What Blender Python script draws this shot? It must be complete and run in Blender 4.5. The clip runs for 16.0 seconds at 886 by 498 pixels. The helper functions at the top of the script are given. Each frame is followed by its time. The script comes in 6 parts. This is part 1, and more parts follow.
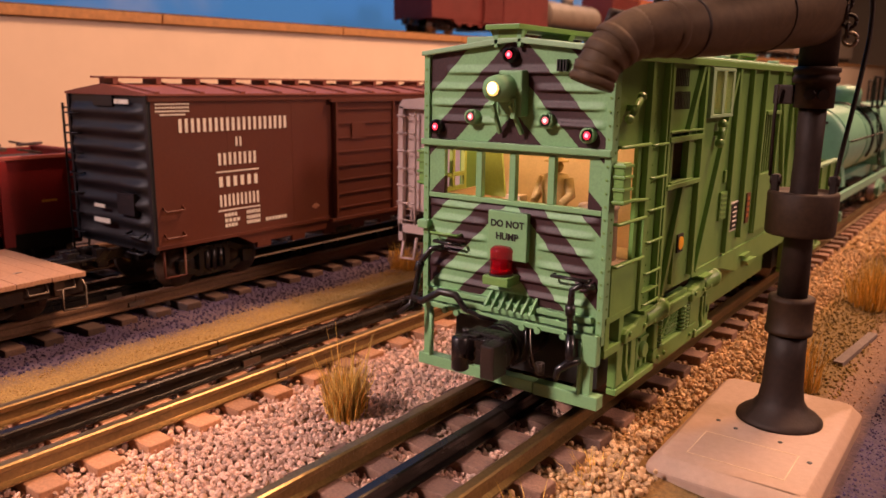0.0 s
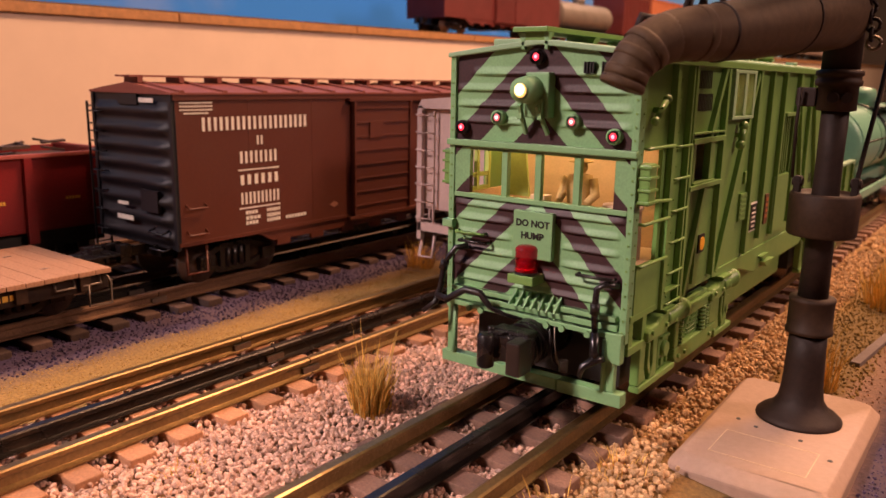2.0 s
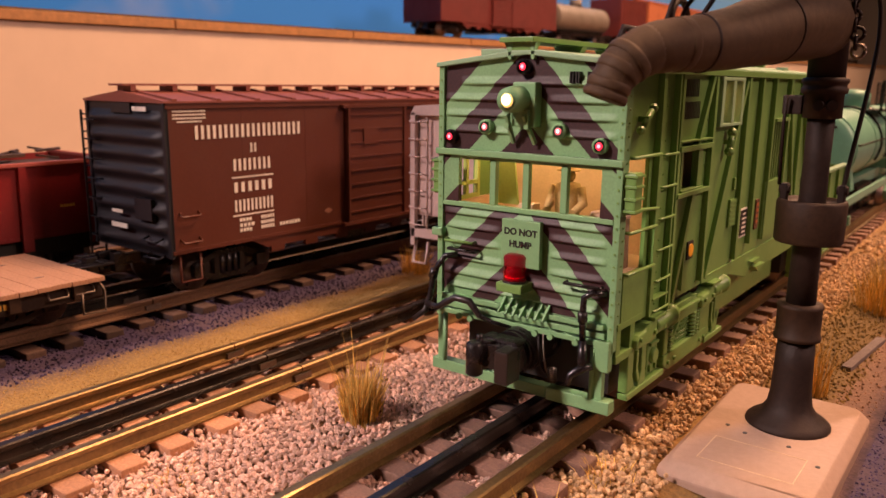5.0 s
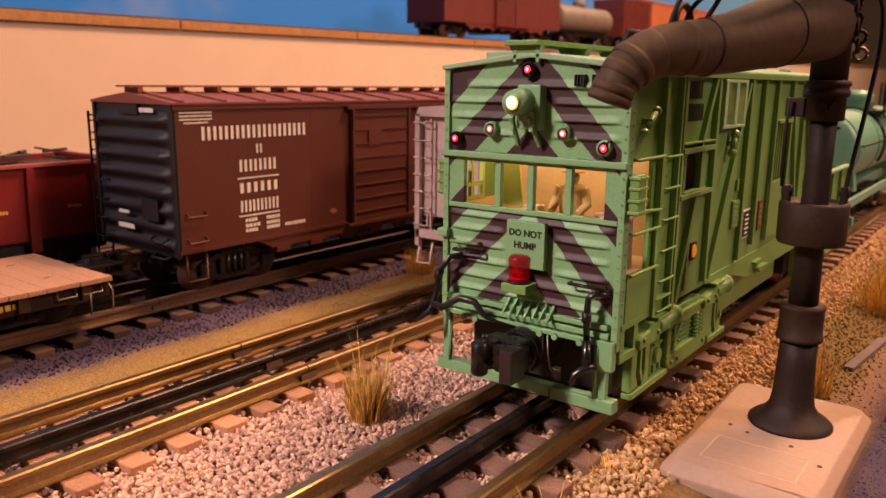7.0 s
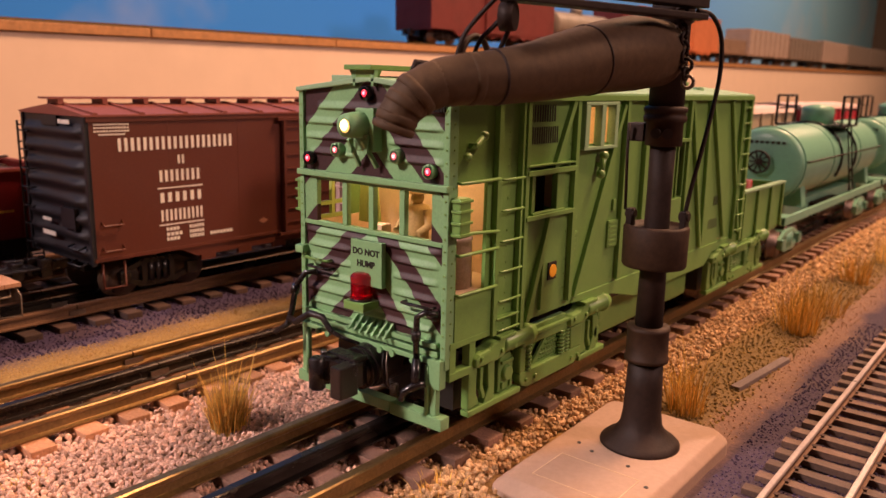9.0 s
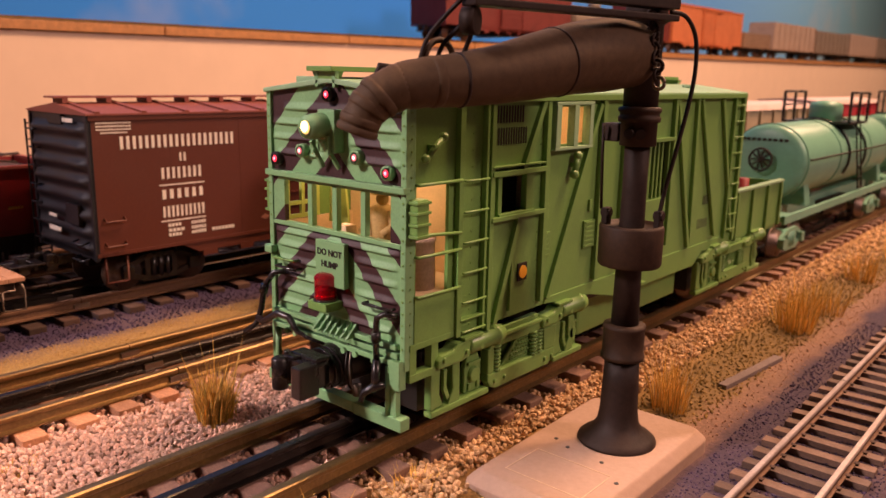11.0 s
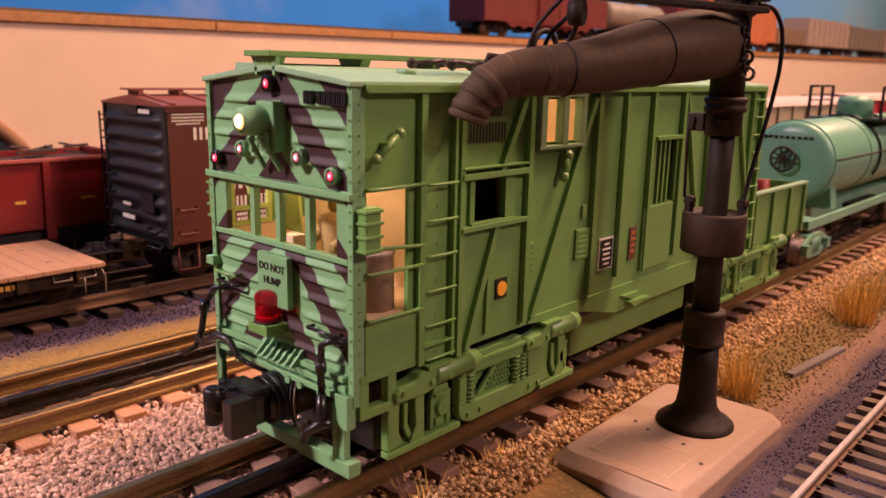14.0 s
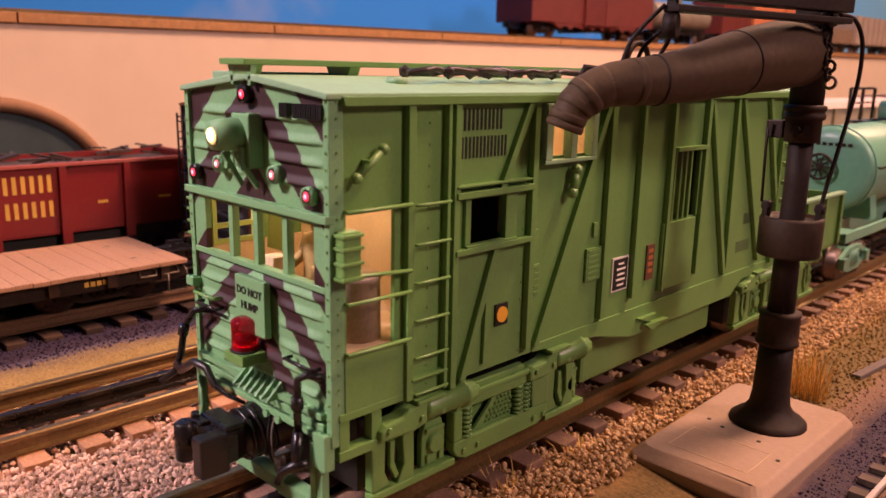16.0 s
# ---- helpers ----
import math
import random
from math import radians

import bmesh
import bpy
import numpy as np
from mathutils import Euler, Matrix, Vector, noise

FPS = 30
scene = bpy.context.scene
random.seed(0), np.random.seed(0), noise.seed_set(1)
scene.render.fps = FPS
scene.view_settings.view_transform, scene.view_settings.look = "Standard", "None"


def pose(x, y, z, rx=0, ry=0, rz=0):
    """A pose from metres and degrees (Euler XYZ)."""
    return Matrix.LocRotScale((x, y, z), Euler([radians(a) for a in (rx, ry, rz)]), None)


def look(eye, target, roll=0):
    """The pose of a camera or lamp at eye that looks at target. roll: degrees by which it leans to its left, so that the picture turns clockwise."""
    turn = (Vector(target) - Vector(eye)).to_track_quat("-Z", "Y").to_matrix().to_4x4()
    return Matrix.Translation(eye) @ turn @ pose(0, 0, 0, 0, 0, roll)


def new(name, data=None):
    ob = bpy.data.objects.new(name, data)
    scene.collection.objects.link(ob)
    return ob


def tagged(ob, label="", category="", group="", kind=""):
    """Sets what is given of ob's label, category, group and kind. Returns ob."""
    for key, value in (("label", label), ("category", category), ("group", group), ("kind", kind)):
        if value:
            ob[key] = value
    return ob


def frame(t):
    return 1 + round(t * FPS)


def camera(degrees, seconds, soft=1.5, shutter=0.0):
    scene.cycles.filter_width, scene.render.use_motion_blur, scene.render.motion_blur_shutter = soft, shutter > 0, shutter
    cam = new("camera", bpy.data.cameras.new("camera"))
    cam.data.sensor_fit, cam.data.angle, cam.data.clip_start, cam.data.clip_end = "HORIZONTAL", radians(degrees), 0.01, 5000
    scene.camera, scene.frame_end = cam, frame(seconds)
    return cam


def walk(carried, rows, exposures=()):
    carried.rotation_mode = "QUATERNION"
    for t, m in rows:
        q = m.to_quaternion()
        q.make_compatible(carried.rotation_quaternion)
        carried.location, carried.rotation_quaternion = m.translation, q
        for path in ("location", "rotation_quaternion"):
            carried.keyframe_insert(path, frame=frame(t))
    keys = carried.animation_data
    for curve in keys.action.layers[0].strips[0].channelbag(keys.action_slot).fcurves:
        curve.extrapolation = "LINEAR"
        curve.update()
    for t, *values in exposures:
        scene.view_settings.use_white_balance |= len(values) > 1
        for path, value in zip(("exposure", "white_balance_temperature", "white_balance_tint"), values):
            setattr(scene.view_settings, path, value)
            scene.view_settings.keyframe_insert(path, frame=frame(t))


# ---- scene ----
cam = camera(59.30, 16.0)
PATH = [
    (0.0, pose(0.10649, -0.17200, 0.08762, 77.915, -0.737, 36.388)),
    (0.5, pose(0.10533, -0.17525, 0.08752, 77.969, -0.930, 36.495)),
    (1.0, pose(0.10464, -0.17635, 0.08796, 77.883, -1.001, 36.674)),
    (1.5, pose(0.10425, -0.17703, 0.08775, 77.797, -0.990, 36.888)),
    (2.0, pose(0.10433, -0.17756, 0.08827, 77.792, -0.998, 36.961)),
    (2.5, pose(0.10359, -0.17934, 0.08717, 77.844, -0.999, 37.002)),
    (3.0, pose(0.10384, -0.17960, 0.08801, 77.905, -0.976, 37.004)),
    (3.5, pose(0.10534, -0.17788, 0.09047, 78.037, -0.915, 36.920)),
    (4.0, pose(0.10697, -0.17566, 0.09038, 78.032, -0.773, 36.847)),
    (6.5, pose(0.10742, -0.17805, 0.09039, 77.829, -0.680, 37.050)),
    (7.0, pose(0.10782, -0.17835, 0.09110, 77.909, -0.704, 37.129)),
    (7.5, pose(0.10925, -0.17479, 0.09130, 77.893, -0.715, 37.350)),
    (8.0, pose(0.12179, -0.16749, 0.09786, 78.033, -0.927, 37.685)),
    (8.5, pose(0.13546, -0.15909, 0.09479, 77.949, -1.066, 38.327)),
    (9.0, pose(0.14938, -0.15115, 0.09733, 78.047, -1.245, 39.100)),
    (9.5, pose(0.16037, -0.14517, 0.09947, 78.039, -1.278, 39.889)),
    (12.0, pose(0.16204, -0.14595, 0.09920, 77.452, -1.035, 41.160)),
    (12.5, pose(0.16048, -0.14866, 0.09880, 77.444, -1.036, 41.345)),
    (13.0, pose(0.15927, -0.15052, 0.09864, 77.415, -1.069, 41.665)),
    (13.5, pose(0.15699, -0.15581, 0.09896, 77.382, -1.147, 42.054)),
    (14.0, pose(0.15281, -0.16365, 0.09743, 77.343, -1.165, 42.565)),
    (14.5, pose(0.15123, -0.16860, 0.09808, 77.296, -1.179, 43.165)),
    (15.0, pose(0.15010, -0.17255, 0.09861, 77.256, -1.176, 43.881)),
    (15.5, pose(0.14914, -0.17630, 0.09913, 77.218, -1.171, 44.435)),
    (16.0, pose(0.14835, -0.18117, 0.10004, 77.151, -1.159, 45.042)),
]
walk(cam, PATH, ((0.0, -0.10, 6330, 17), (9.5, -0.06, 6280, 15), (12.5, 0.0, 5880, 17), (16.0, 0.03, 5720, 19)))
cam.data.dof.use_dof, cam.data.dof.focus_distance, cam.data.dof.aperture_fstop = True, 0.215, 28

# ---- light ----
world = bpy.data.worlds.new("room_air")
scene.world = world
world.use_nodes = True
world.node_tree.nodes["Background"].inputs[0].default_value = (1.0, 0.72, 0.45, 1)
world.node_tree.nodes["Background"].inputs[1].default_value = 0.012


def ceiling_lamp(name, eye, target, size, power, colour, spread=180):
    data = bpy.data.lights.new(name, "AREA")
    data.shape, data.size, data.size_y = "RECTANGLE", size[0], size[1]
    data.energy, data.color = power, colour
    data.spread = radians(spread)
    ob = new(name, data)
    ob.matrix_world = look(eye, target)
    return ob


ceiling_lamp("lamp_front", (-0.45, -0.95, 0.85), (0.0, -0.06, 0.02), (0.16, 0.16), 0.74, (1.0, 0.73, 0.65), 30)
ceiling_lamp("lamp_overhead", (0.31, 0.74, 1.30), (-0.03, 0.50, 0.0), (0.22, 0.40), 36, (1.0, 0.54, 0.29))
ceiling_lamp("lamp_aisle", (1.15, 0.42, 0.88), (0.05, 0.08, 0.03), (0.25, 0.25), 12.0, (1.0, 0.60, 0.47))
ceiling_lamp("lamp_far", (0.1, 2.3, 1.4), (-0.45, 1.8, 0.1), (0.5, 0.8), 31, (1.0, 0.58, 0.34))

# ---- materials ----


def nodes_of(name):
    m = bpy.data.materials.new(name)
    m.use_nodes = True
    nt = m.node_tree
    return m, nt, nt.nodes, nt.links, nt.nodes["Principled BSDF"]


def noise_node(nt, scale, detail=4.0, rough=0.6, src="Object"):
    tc = nt.nodes.new("ShaderNodeTexCoord")
    n = nt.nodes.new("ShaderNodeTexNoise")
    n.inputs["Scale"].default_value, n.inputs["Detail"].default_value, n.inputs["Roughness"].default_value = scale, detail, rough
    nt.links.new(tc.outputs[src], n.inputs["Vector"])
    return n


def tint(nt, fac, c0, c1, lo=0.3, hi=0.7):
    r = nt.nodes.new("ShaderNodeValToRGB")
    r.color_ramp.elements[0].position, r.color_ramp.elements[1].position = lo, hi
    r.color_ramp.elements[0].color, r.color_ramp.elements[1].color = (*c0, 1), (*c1, 1)
    nt.links.new(fac, r.inputs[0])
    return r.outputs[0]


def blend(nt, fac, a, b, mode="MIX"):
    m = nt.nodes.new("ShaderNodeMix")
    m.data_type, m.blend_type = "RGBA", mode
    for sock, v in ((m.inputs[0], fac), (m.inputs[6], a), (m.inputs[7], b)):
        if hasattr(v, "links"):
            nt.links.new(v, sock)
        elif isinstance(v, tuple):
            sock.default_value = (*v, 1)
        else:
            sock.default_value = v
    return m.outputs[2]


def mul(c, k):
    return tuple(min(1.0, v * k) for v in c)


def mat(name, col, rough=0.5, metal=0.0, var=0.16, scale=350.0, bump=0.12, dirt=None, dirt_amount=0.45, per=""):
    """Painted or bare surface: broad stains, fine grain, slight relief; per: vary by object or by island."""
    m, nt, nn, ln, p = nodes_of(name)
    fine = noise_node(nt, scale * 4, 5)
    broad = noise_node(nt, scale * 0.16, 4)
    c = tint(nt, fine.outputs[0], mul(col, 1 - var), mul(col, 1 + var))
    d = dirt or mul(col, 0.45)
    c = blend(nt, tint(nt, broad.outputs[0], (0, 0, 0), (dirt_amount,) * 3, 0.48, 0.78), c, d)
    if per:
        if per == "island":
            o = nn.new("ShaderNodeNewGeometry").outputs["Random Per Island"]
        else:
            o = nn.new("ShaderNodeObjectInfo").outputs["Random"]
        c = blend(nt, 1.0, c, tint(nt, o, (0.55, 0.55, 0.55), (1.25, 1.2, 1.15), 0, 1), "MULTIPLY")
    ln.new(c, p.inputs["Base Color"])
    rr = nn.new("ShaderNodeMapRange")
    rr.inputs[3].default_value, rr.inputs[4].default_value = max(0.05, rough - 0.12), min(1, rough + 0.15)
    ln.new(broad.outputs[0], rr.inputs[0])
    ln.new(rr.outputs[0], p.inputs["Roughness"])
    p.inputs["Metallic"].default_value = metal
    if bump:
        b = nn.new("ShaderNodeBump")
        b.inputs["Strength"].default_value, b.inputs["Distance"].default_value = bump, 0.0004
        ln.new(fine.outputs[0], b.inputs["Height"])
        ln.new(b.outputs[0], p.inputs["Normal"])
    return m


def glow(name, col, strength):
    m, nt, nn, ln, p = nodes_of(name)
    p.inputs["Base Color"].default_value = (*mul(col, 0.5), 1)
    p.inputs["Emission Color"].default_value, p.inputs["Emission Strength"].default_value = (*col, 1), strength
    return m


def clear(name, col, rough=0.08, ior=1.3):
    m, nt, nn, ln, p = nodes_of(name)
    p.inputs["Base Color"].default_value = (*col, 1)
    p.inputs["Transmission Weight"].default_value, p.inputs["Roughness"].default_value, p.inputs["IOR"].default_value = 1.0, rough, ior
    return m


def chevron(name, base, dark, start, period, width):
    """Green paint with dark warning chevrons that fall outward from the centre line."""
    m, nt, nn, ln, p = nodes_of(name)
    tc = nn.new("ShaderNodeTexCoord")
    sep = nn.new("ShaderNodeSeparateXYZ")
    ln.new(tc.outputs["Object"], sep.inputs[0])
    ragged = noise_node(nt, 900, 3)

    def calc(op, a, b=None):
        n = nn.new("ShaderNodeMath")
        n.operation = op
        for sock, v in zip(n.inputs, (a, b)):
            if v is None:
                continue
            if hasattr(v, "links"):
                ln.new(v, sock)
            else:
                sock.default_value = v
        return n.outputs[0]
    c = calc("ADD", calc("ABSOLUTE", calc("SUBTRACT", sep.outputs[0], 0.0021)), sep.outputs[2])
    c = calc("ADD", c, calc("MULTIPLY", ragged.outputs[0], 0.0009))
    c = calc("MODULO", calc("SUBTRACT", c, start * 0.001 + 0.0004 - 10 * period * 0.001), period * 0.001)
    f = calc("LESS_THAN", c, width * 0.001)
    fine = noise_node(nt, 1500, 5)
    broad = noise_node(nt, 60, 4)
    g = blend(nt, tint(nt, broad.outputs[0], (0, 0, 0), (0.4,) * 3, 0.5, 0.8), tint(nt, fine.outputs[0], mul(base, 0.86), mul(base, 1.12)), mul(base, 0.55))
    k = tint(nt, fine.outputs[0], mul(dark, 0.7), mul(dark, 1.6))
    ln.new(blend(nt, f, g, k), p.inputs["Base Color"])
    p.inputs["Roughness"].default_value = 0.56
    b = nn.new("ShaderNodeBump")
    b.inputs["Strength"].default_value, b.inputs["Distance"].default_value = 0.12, 0.0003
    ln.new(fine.outputs[0], b.inputs["Height"])
    ln.new(b.outputs[0], p.inputs["Normal"])
    return m


# One green paint twice: the second is lighter and cooler with the front light.
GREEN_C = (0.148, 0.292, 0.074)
FRONT_LIT_C = (0.185, 0.37, 0.165)
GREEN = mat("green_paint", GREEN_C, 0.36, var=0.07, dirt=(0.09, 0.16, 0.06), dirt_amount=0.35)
# Paler green for the roof, bay window frame and platform rail.
ROOFGREEN = mat("pale_green", (0.25, 0.41, 0.23), 0.5, var=0.07, dirt=(0.16, 0.22, 0.13), dirt_amount=0.4)
CHEV_UP = chevron("chevron_paint", FRONT_LIT_C, (0.028, 0.008, 0.009), 71.0, 20, 9.6)
CHEV_LOW = chevron("chevron_paint_low", FRONT_LIT_C, (0.028, 0.008, 0.009), 40.0, 18.2, 7.8)
# Plain front parts: same green as the sides, front light put into the colour.
FRONT_LIT_GREEN = mat("front_lit_green_paint", FRONT_LIT_C, 0.5, var=0.06, dirt=(0.14, 0.26, 0.11), dirt_amount=0.3)
LIME = mat("lime_paint", (0.42, 0.50, 0.12), 0.5, var=0.06)
CREAM = mat("cream_interior", (0.74, 0.54, 0.34), 0.7, var=0.06)
BLACK = mat("black_plastic", (0.011, 0.008, 0.008), 0.27, var=0.3, dirt=(0.04, 0.027, 0.02), dirt_amount=0.45)
GREYSTEEL = mat("dull_steel", (0.20, 0.16, 0.13), 0.4, 0.7, var=0.25)
WHEEL = mat("wheel_steel", (0.16, 0.12, 0.10), 0.38, 0.8, var=0.3)
RAIL = mat("tarnished_rail", (0.26, 0.175, 0.072), 0.33, 0.75, var=0.2, scale=220, dirt=(0.10, 0.05, 0.02), dirt_amount=0.7)
RAILMID = mat("blackened_rail", (0.022, 0.018, 0.016), 0.25, 0.5, var=0.3, scale=220, dirt=(0.12, 0.085, 0.05), dirt_amount=0.3)
RAILBRIGHT = mat("bright_rail", (0.52, 0.43, 0.40), 0.32, 0.45, var=0.15, scale=220, dirt=(0.2, 0.12, 0.08), dirt_amount=0.5)
TIE = mat("tie_wood", (0.44, 0.225, 0.12), 0.75, var=0.28, scale=300, bump=0.4, dirt=(0.10, 0.05, 0.035), dirt_amount=0.6, per="object")
TIEDARK = mat("small_tie_plastic", (0.155, 0.095, 0.068), 0.7, var=0.2, scale=300, bump=0.3, per="object")
TIEOLD = mat("old_tie_wood", (0.095, 0.056, 0.045), 0.8, var=0.3, scale=300, bump=0.4, per="object")
TIEBROWN = mat("dark_brown_tie_wood", (0.235, 0.135, 0.095), 0.75, var=0.3, scale=300, bump=0.4, dirt=(0.13, 0.075, 0.055), dirt_amount=0.6, per="object")
TANGRIT = mat("tan_grit", (0.36, 0.21, 0.13), 0.95, var=0.25, scale=500, bump=0.4, per="island")
RUSTWEB = mat("rusty_rail_web", (0.16, 0.085, 0.045), 0.7, 0.2, var=0.3)
STONE = mat("ballast_stone", (0.71, 0.475, 0.37), 0.85, var=0.2, scale=500, bump=0.5, dirt=(0.56, 0.36, 0.23), dirt_amount=0.3, per="island")
STONETAN = mat("shoulder_stone", (0.60, 0.40, 0.21), 0.85, var=0.2, scale=500, bump=0.5, dirt=(0.2, 0.13, 0.06), per="island")
FOAM = mat("yellow_ground_foam", (0.38, 0.235, 0.07), 0.95, var=0.25, scale=500, bump=0.5, dirt=(0.40, 0.24, 0.07))
FOAMGREEN = mat("olive_ground_foam", (0.25, 0.165, 0.045), 0.95, var=0.3, scale=500, bump=0.5, per="island")
DARKGRIT = mat("dark_cinder_grit", (0.05, 0.034, 0.088), 0.9, var=0.35, scale=500, bump=0.5, per="island")
STRAW = mat("dry_grass", (0.95, 0.54, 0.12), 0.8, var=0.3, scale=300, bump=0.1, per="island")
PLASTER = mat("slab_plaster", (0.37, 0.25, 0.185), 0.75, var=0.07, scale=140, bump=0.25, dirt=(0.33, 0.20, 0.11), dirt_amount=0.6)
IRON = mat("rusty_brown_iron", (0.032, 0.016, 0.008), 0.62, 0.0, var=0.3, scale=160, bump=0.2, dirt=(0.065, 0.034, 0.024), dirt_amount=0.5)
IRONDARK = mat("dark_iron", (0.020, 0.011, 0.008), 0.6, 0.0, var=0.3, scale=160, bump=0.3, dirt=(0.05, 0.028, 0.018), dirt_amount=0.5)
CANVAS = mat("brown_canvas", (0.070, 0.041, 0.020), 0.66, var=0.18, scale=120, bump=0.3, dirt=(0.085, 0.055, 0.032), dirt_amount=0.35)
BOXRED = mat("oxide_brown_paint", (0.092, 0.020, 0.008), 0.5, var=0.08, scale=200, bump=0.1, dirt=(0.10, 0.03, 0.016), dirt_amount=0.4)
BOXROOF = mat("oxide_roof_paint", (0.23, 0.066, 0.045), 0.55, var=0.12, scale=200, dirt=(0.16, 0.05, 0.035), dirt_amount=0.5)
BLUEBLACK = mat("blue_black_paint", (0.008, 0.008, 0.012), 0.5, var=0.3, scale=200, dirt=(0.03, 0.024, 0.027), dirt_amount=0.4)
for iron in (IRON, IRONDARK, CANVAS):
    iron.node_tree.nodes["Principled BSDF"].inputs["Specular IOR Level"].default_value = 0.25
WHITE = mat("white_lettering", (0.78, 0.74, 0.66), 0.6, var=0.06)
GOLD = mat("yellow_lettering", (0.75, 0.45, 0.06), 0.6, var=0.06)
YELLOW = mat("yellow_disc_paint", (0.85, 0.42, 0.02), 0.5, var=0.05)
# Flat black for lettering and plates, and for shade put into gaps and openings.
INK_AND_SHADE = mat("black_lettering_and_shade", (0.014, 0.012, 0.010), 0.5, var=0.1)
GONRED = mat("red_gondola_paint", (0.205, 0.010, 0.010), 0.45, var=0.1, scale=200, dirt=(0.14, 0.02, 0.016), dirt_amount=0.5)
DECK = mat("raw_deck_wood", (0.40, 0.22, 0.13), 0.75, var=0.22, scale=260, bump=0.3, dirt=(0.40, 0.21, 0.11))
PINK = mat("pale_hopper_paint", (0.60, 0.45, 0.42), 0.6, var=0.08, dirt=(0.3, 0.2, 0.18))
BEIGE = mat("beige_car_paint", (0.40, 0.32, 0.22), 0.6, var=0.08, dirt=(0.3, 0.22, 0.12))
AQUA = mat("aqua_tank_paint", (0.16, 0.36, 0.25), 0.33, var=0.07, scale=120, dirt=(0.10, 0.22, 0.15), dirt_amount=0.4)
ORANGE = mat("orange_car_paint", (0.52, 0.165, 0.065), 0.6, var=0.08)
PALECAR = mat("dusty_pale_paint", (0.36, 0.28, 0.24), 0.7, var=0.12)
GREYCAR = mat("grey_car_paint", (0.20, 0.165, 0.14), 0.65, var=0.12)
FASCIA = mat("cream_fascia_paint", (0.80, 0.62, 0.47), 0.8, var=0.03, scale=8, bump=0.05, dirt=(0.72, 0.52, 0.38), dirt_amount=0.5)
EDGE = mat("wood_shelf_edge", (0.45, 0.22, 0.08), 0.6, var=0.2, scale=60, dirt=(0.2, 0.09, 0.03), dirt_amount=0.6)
WALLPAINT = mat("room_wall_paint", (0.13, 0.10, 0.08), 0.85, var=0.04, scale=6, bump=0.0)
SCRAP = mat("scrap_iron", (0.10, 0.07, 0.06), 0.5, 0.5, var=0.4, per="island")
CLOTH = mat("figure_paint", (0.52, 0.34, 0.12), 0.7, var=0.15)
REDLENS = clear("red_lens", (0.36, 0.002, 0.008), 0.16, 1.3)
REDLENS.node_tree.nodes["Principled BSDF"].inputs["Transmission Weight"].default_value = 0.62
GLASS = clear("window_glass", (0.95, 0.93, 0.88), 0.03, 1.1)
REDLAMP = glow("red_marker_light", (1.0, 0.03, 0.06), 1.6)
REDCORE = glow("red_marker_core", (1.0, 0.22, 0.26), 3.2)
PALELAMP = glow("pale_marker_light", (1.0, 0.22, 0.22), 0.7)
WHITELAMP = glow("marker_light_core", (1.0, 0.42, 0.40), 3.2)
HEADLAMP = glow("headlight_bulb", (1.0, 0.60, 0.22), 8.0)
# Emission in place of the bulb light that the reflector would throw back.
HEADRING = glow("headlight_halo_glow", (1.0, 0.58, 0.16), 1.3)
FLASH = glow("beacon_bulb", (1.0, 0.0025, 0.004), 3600.0)
CABLIGHT = glow("cab_ceiling_light", (1.0, 0.62, 0.27), 3.6)


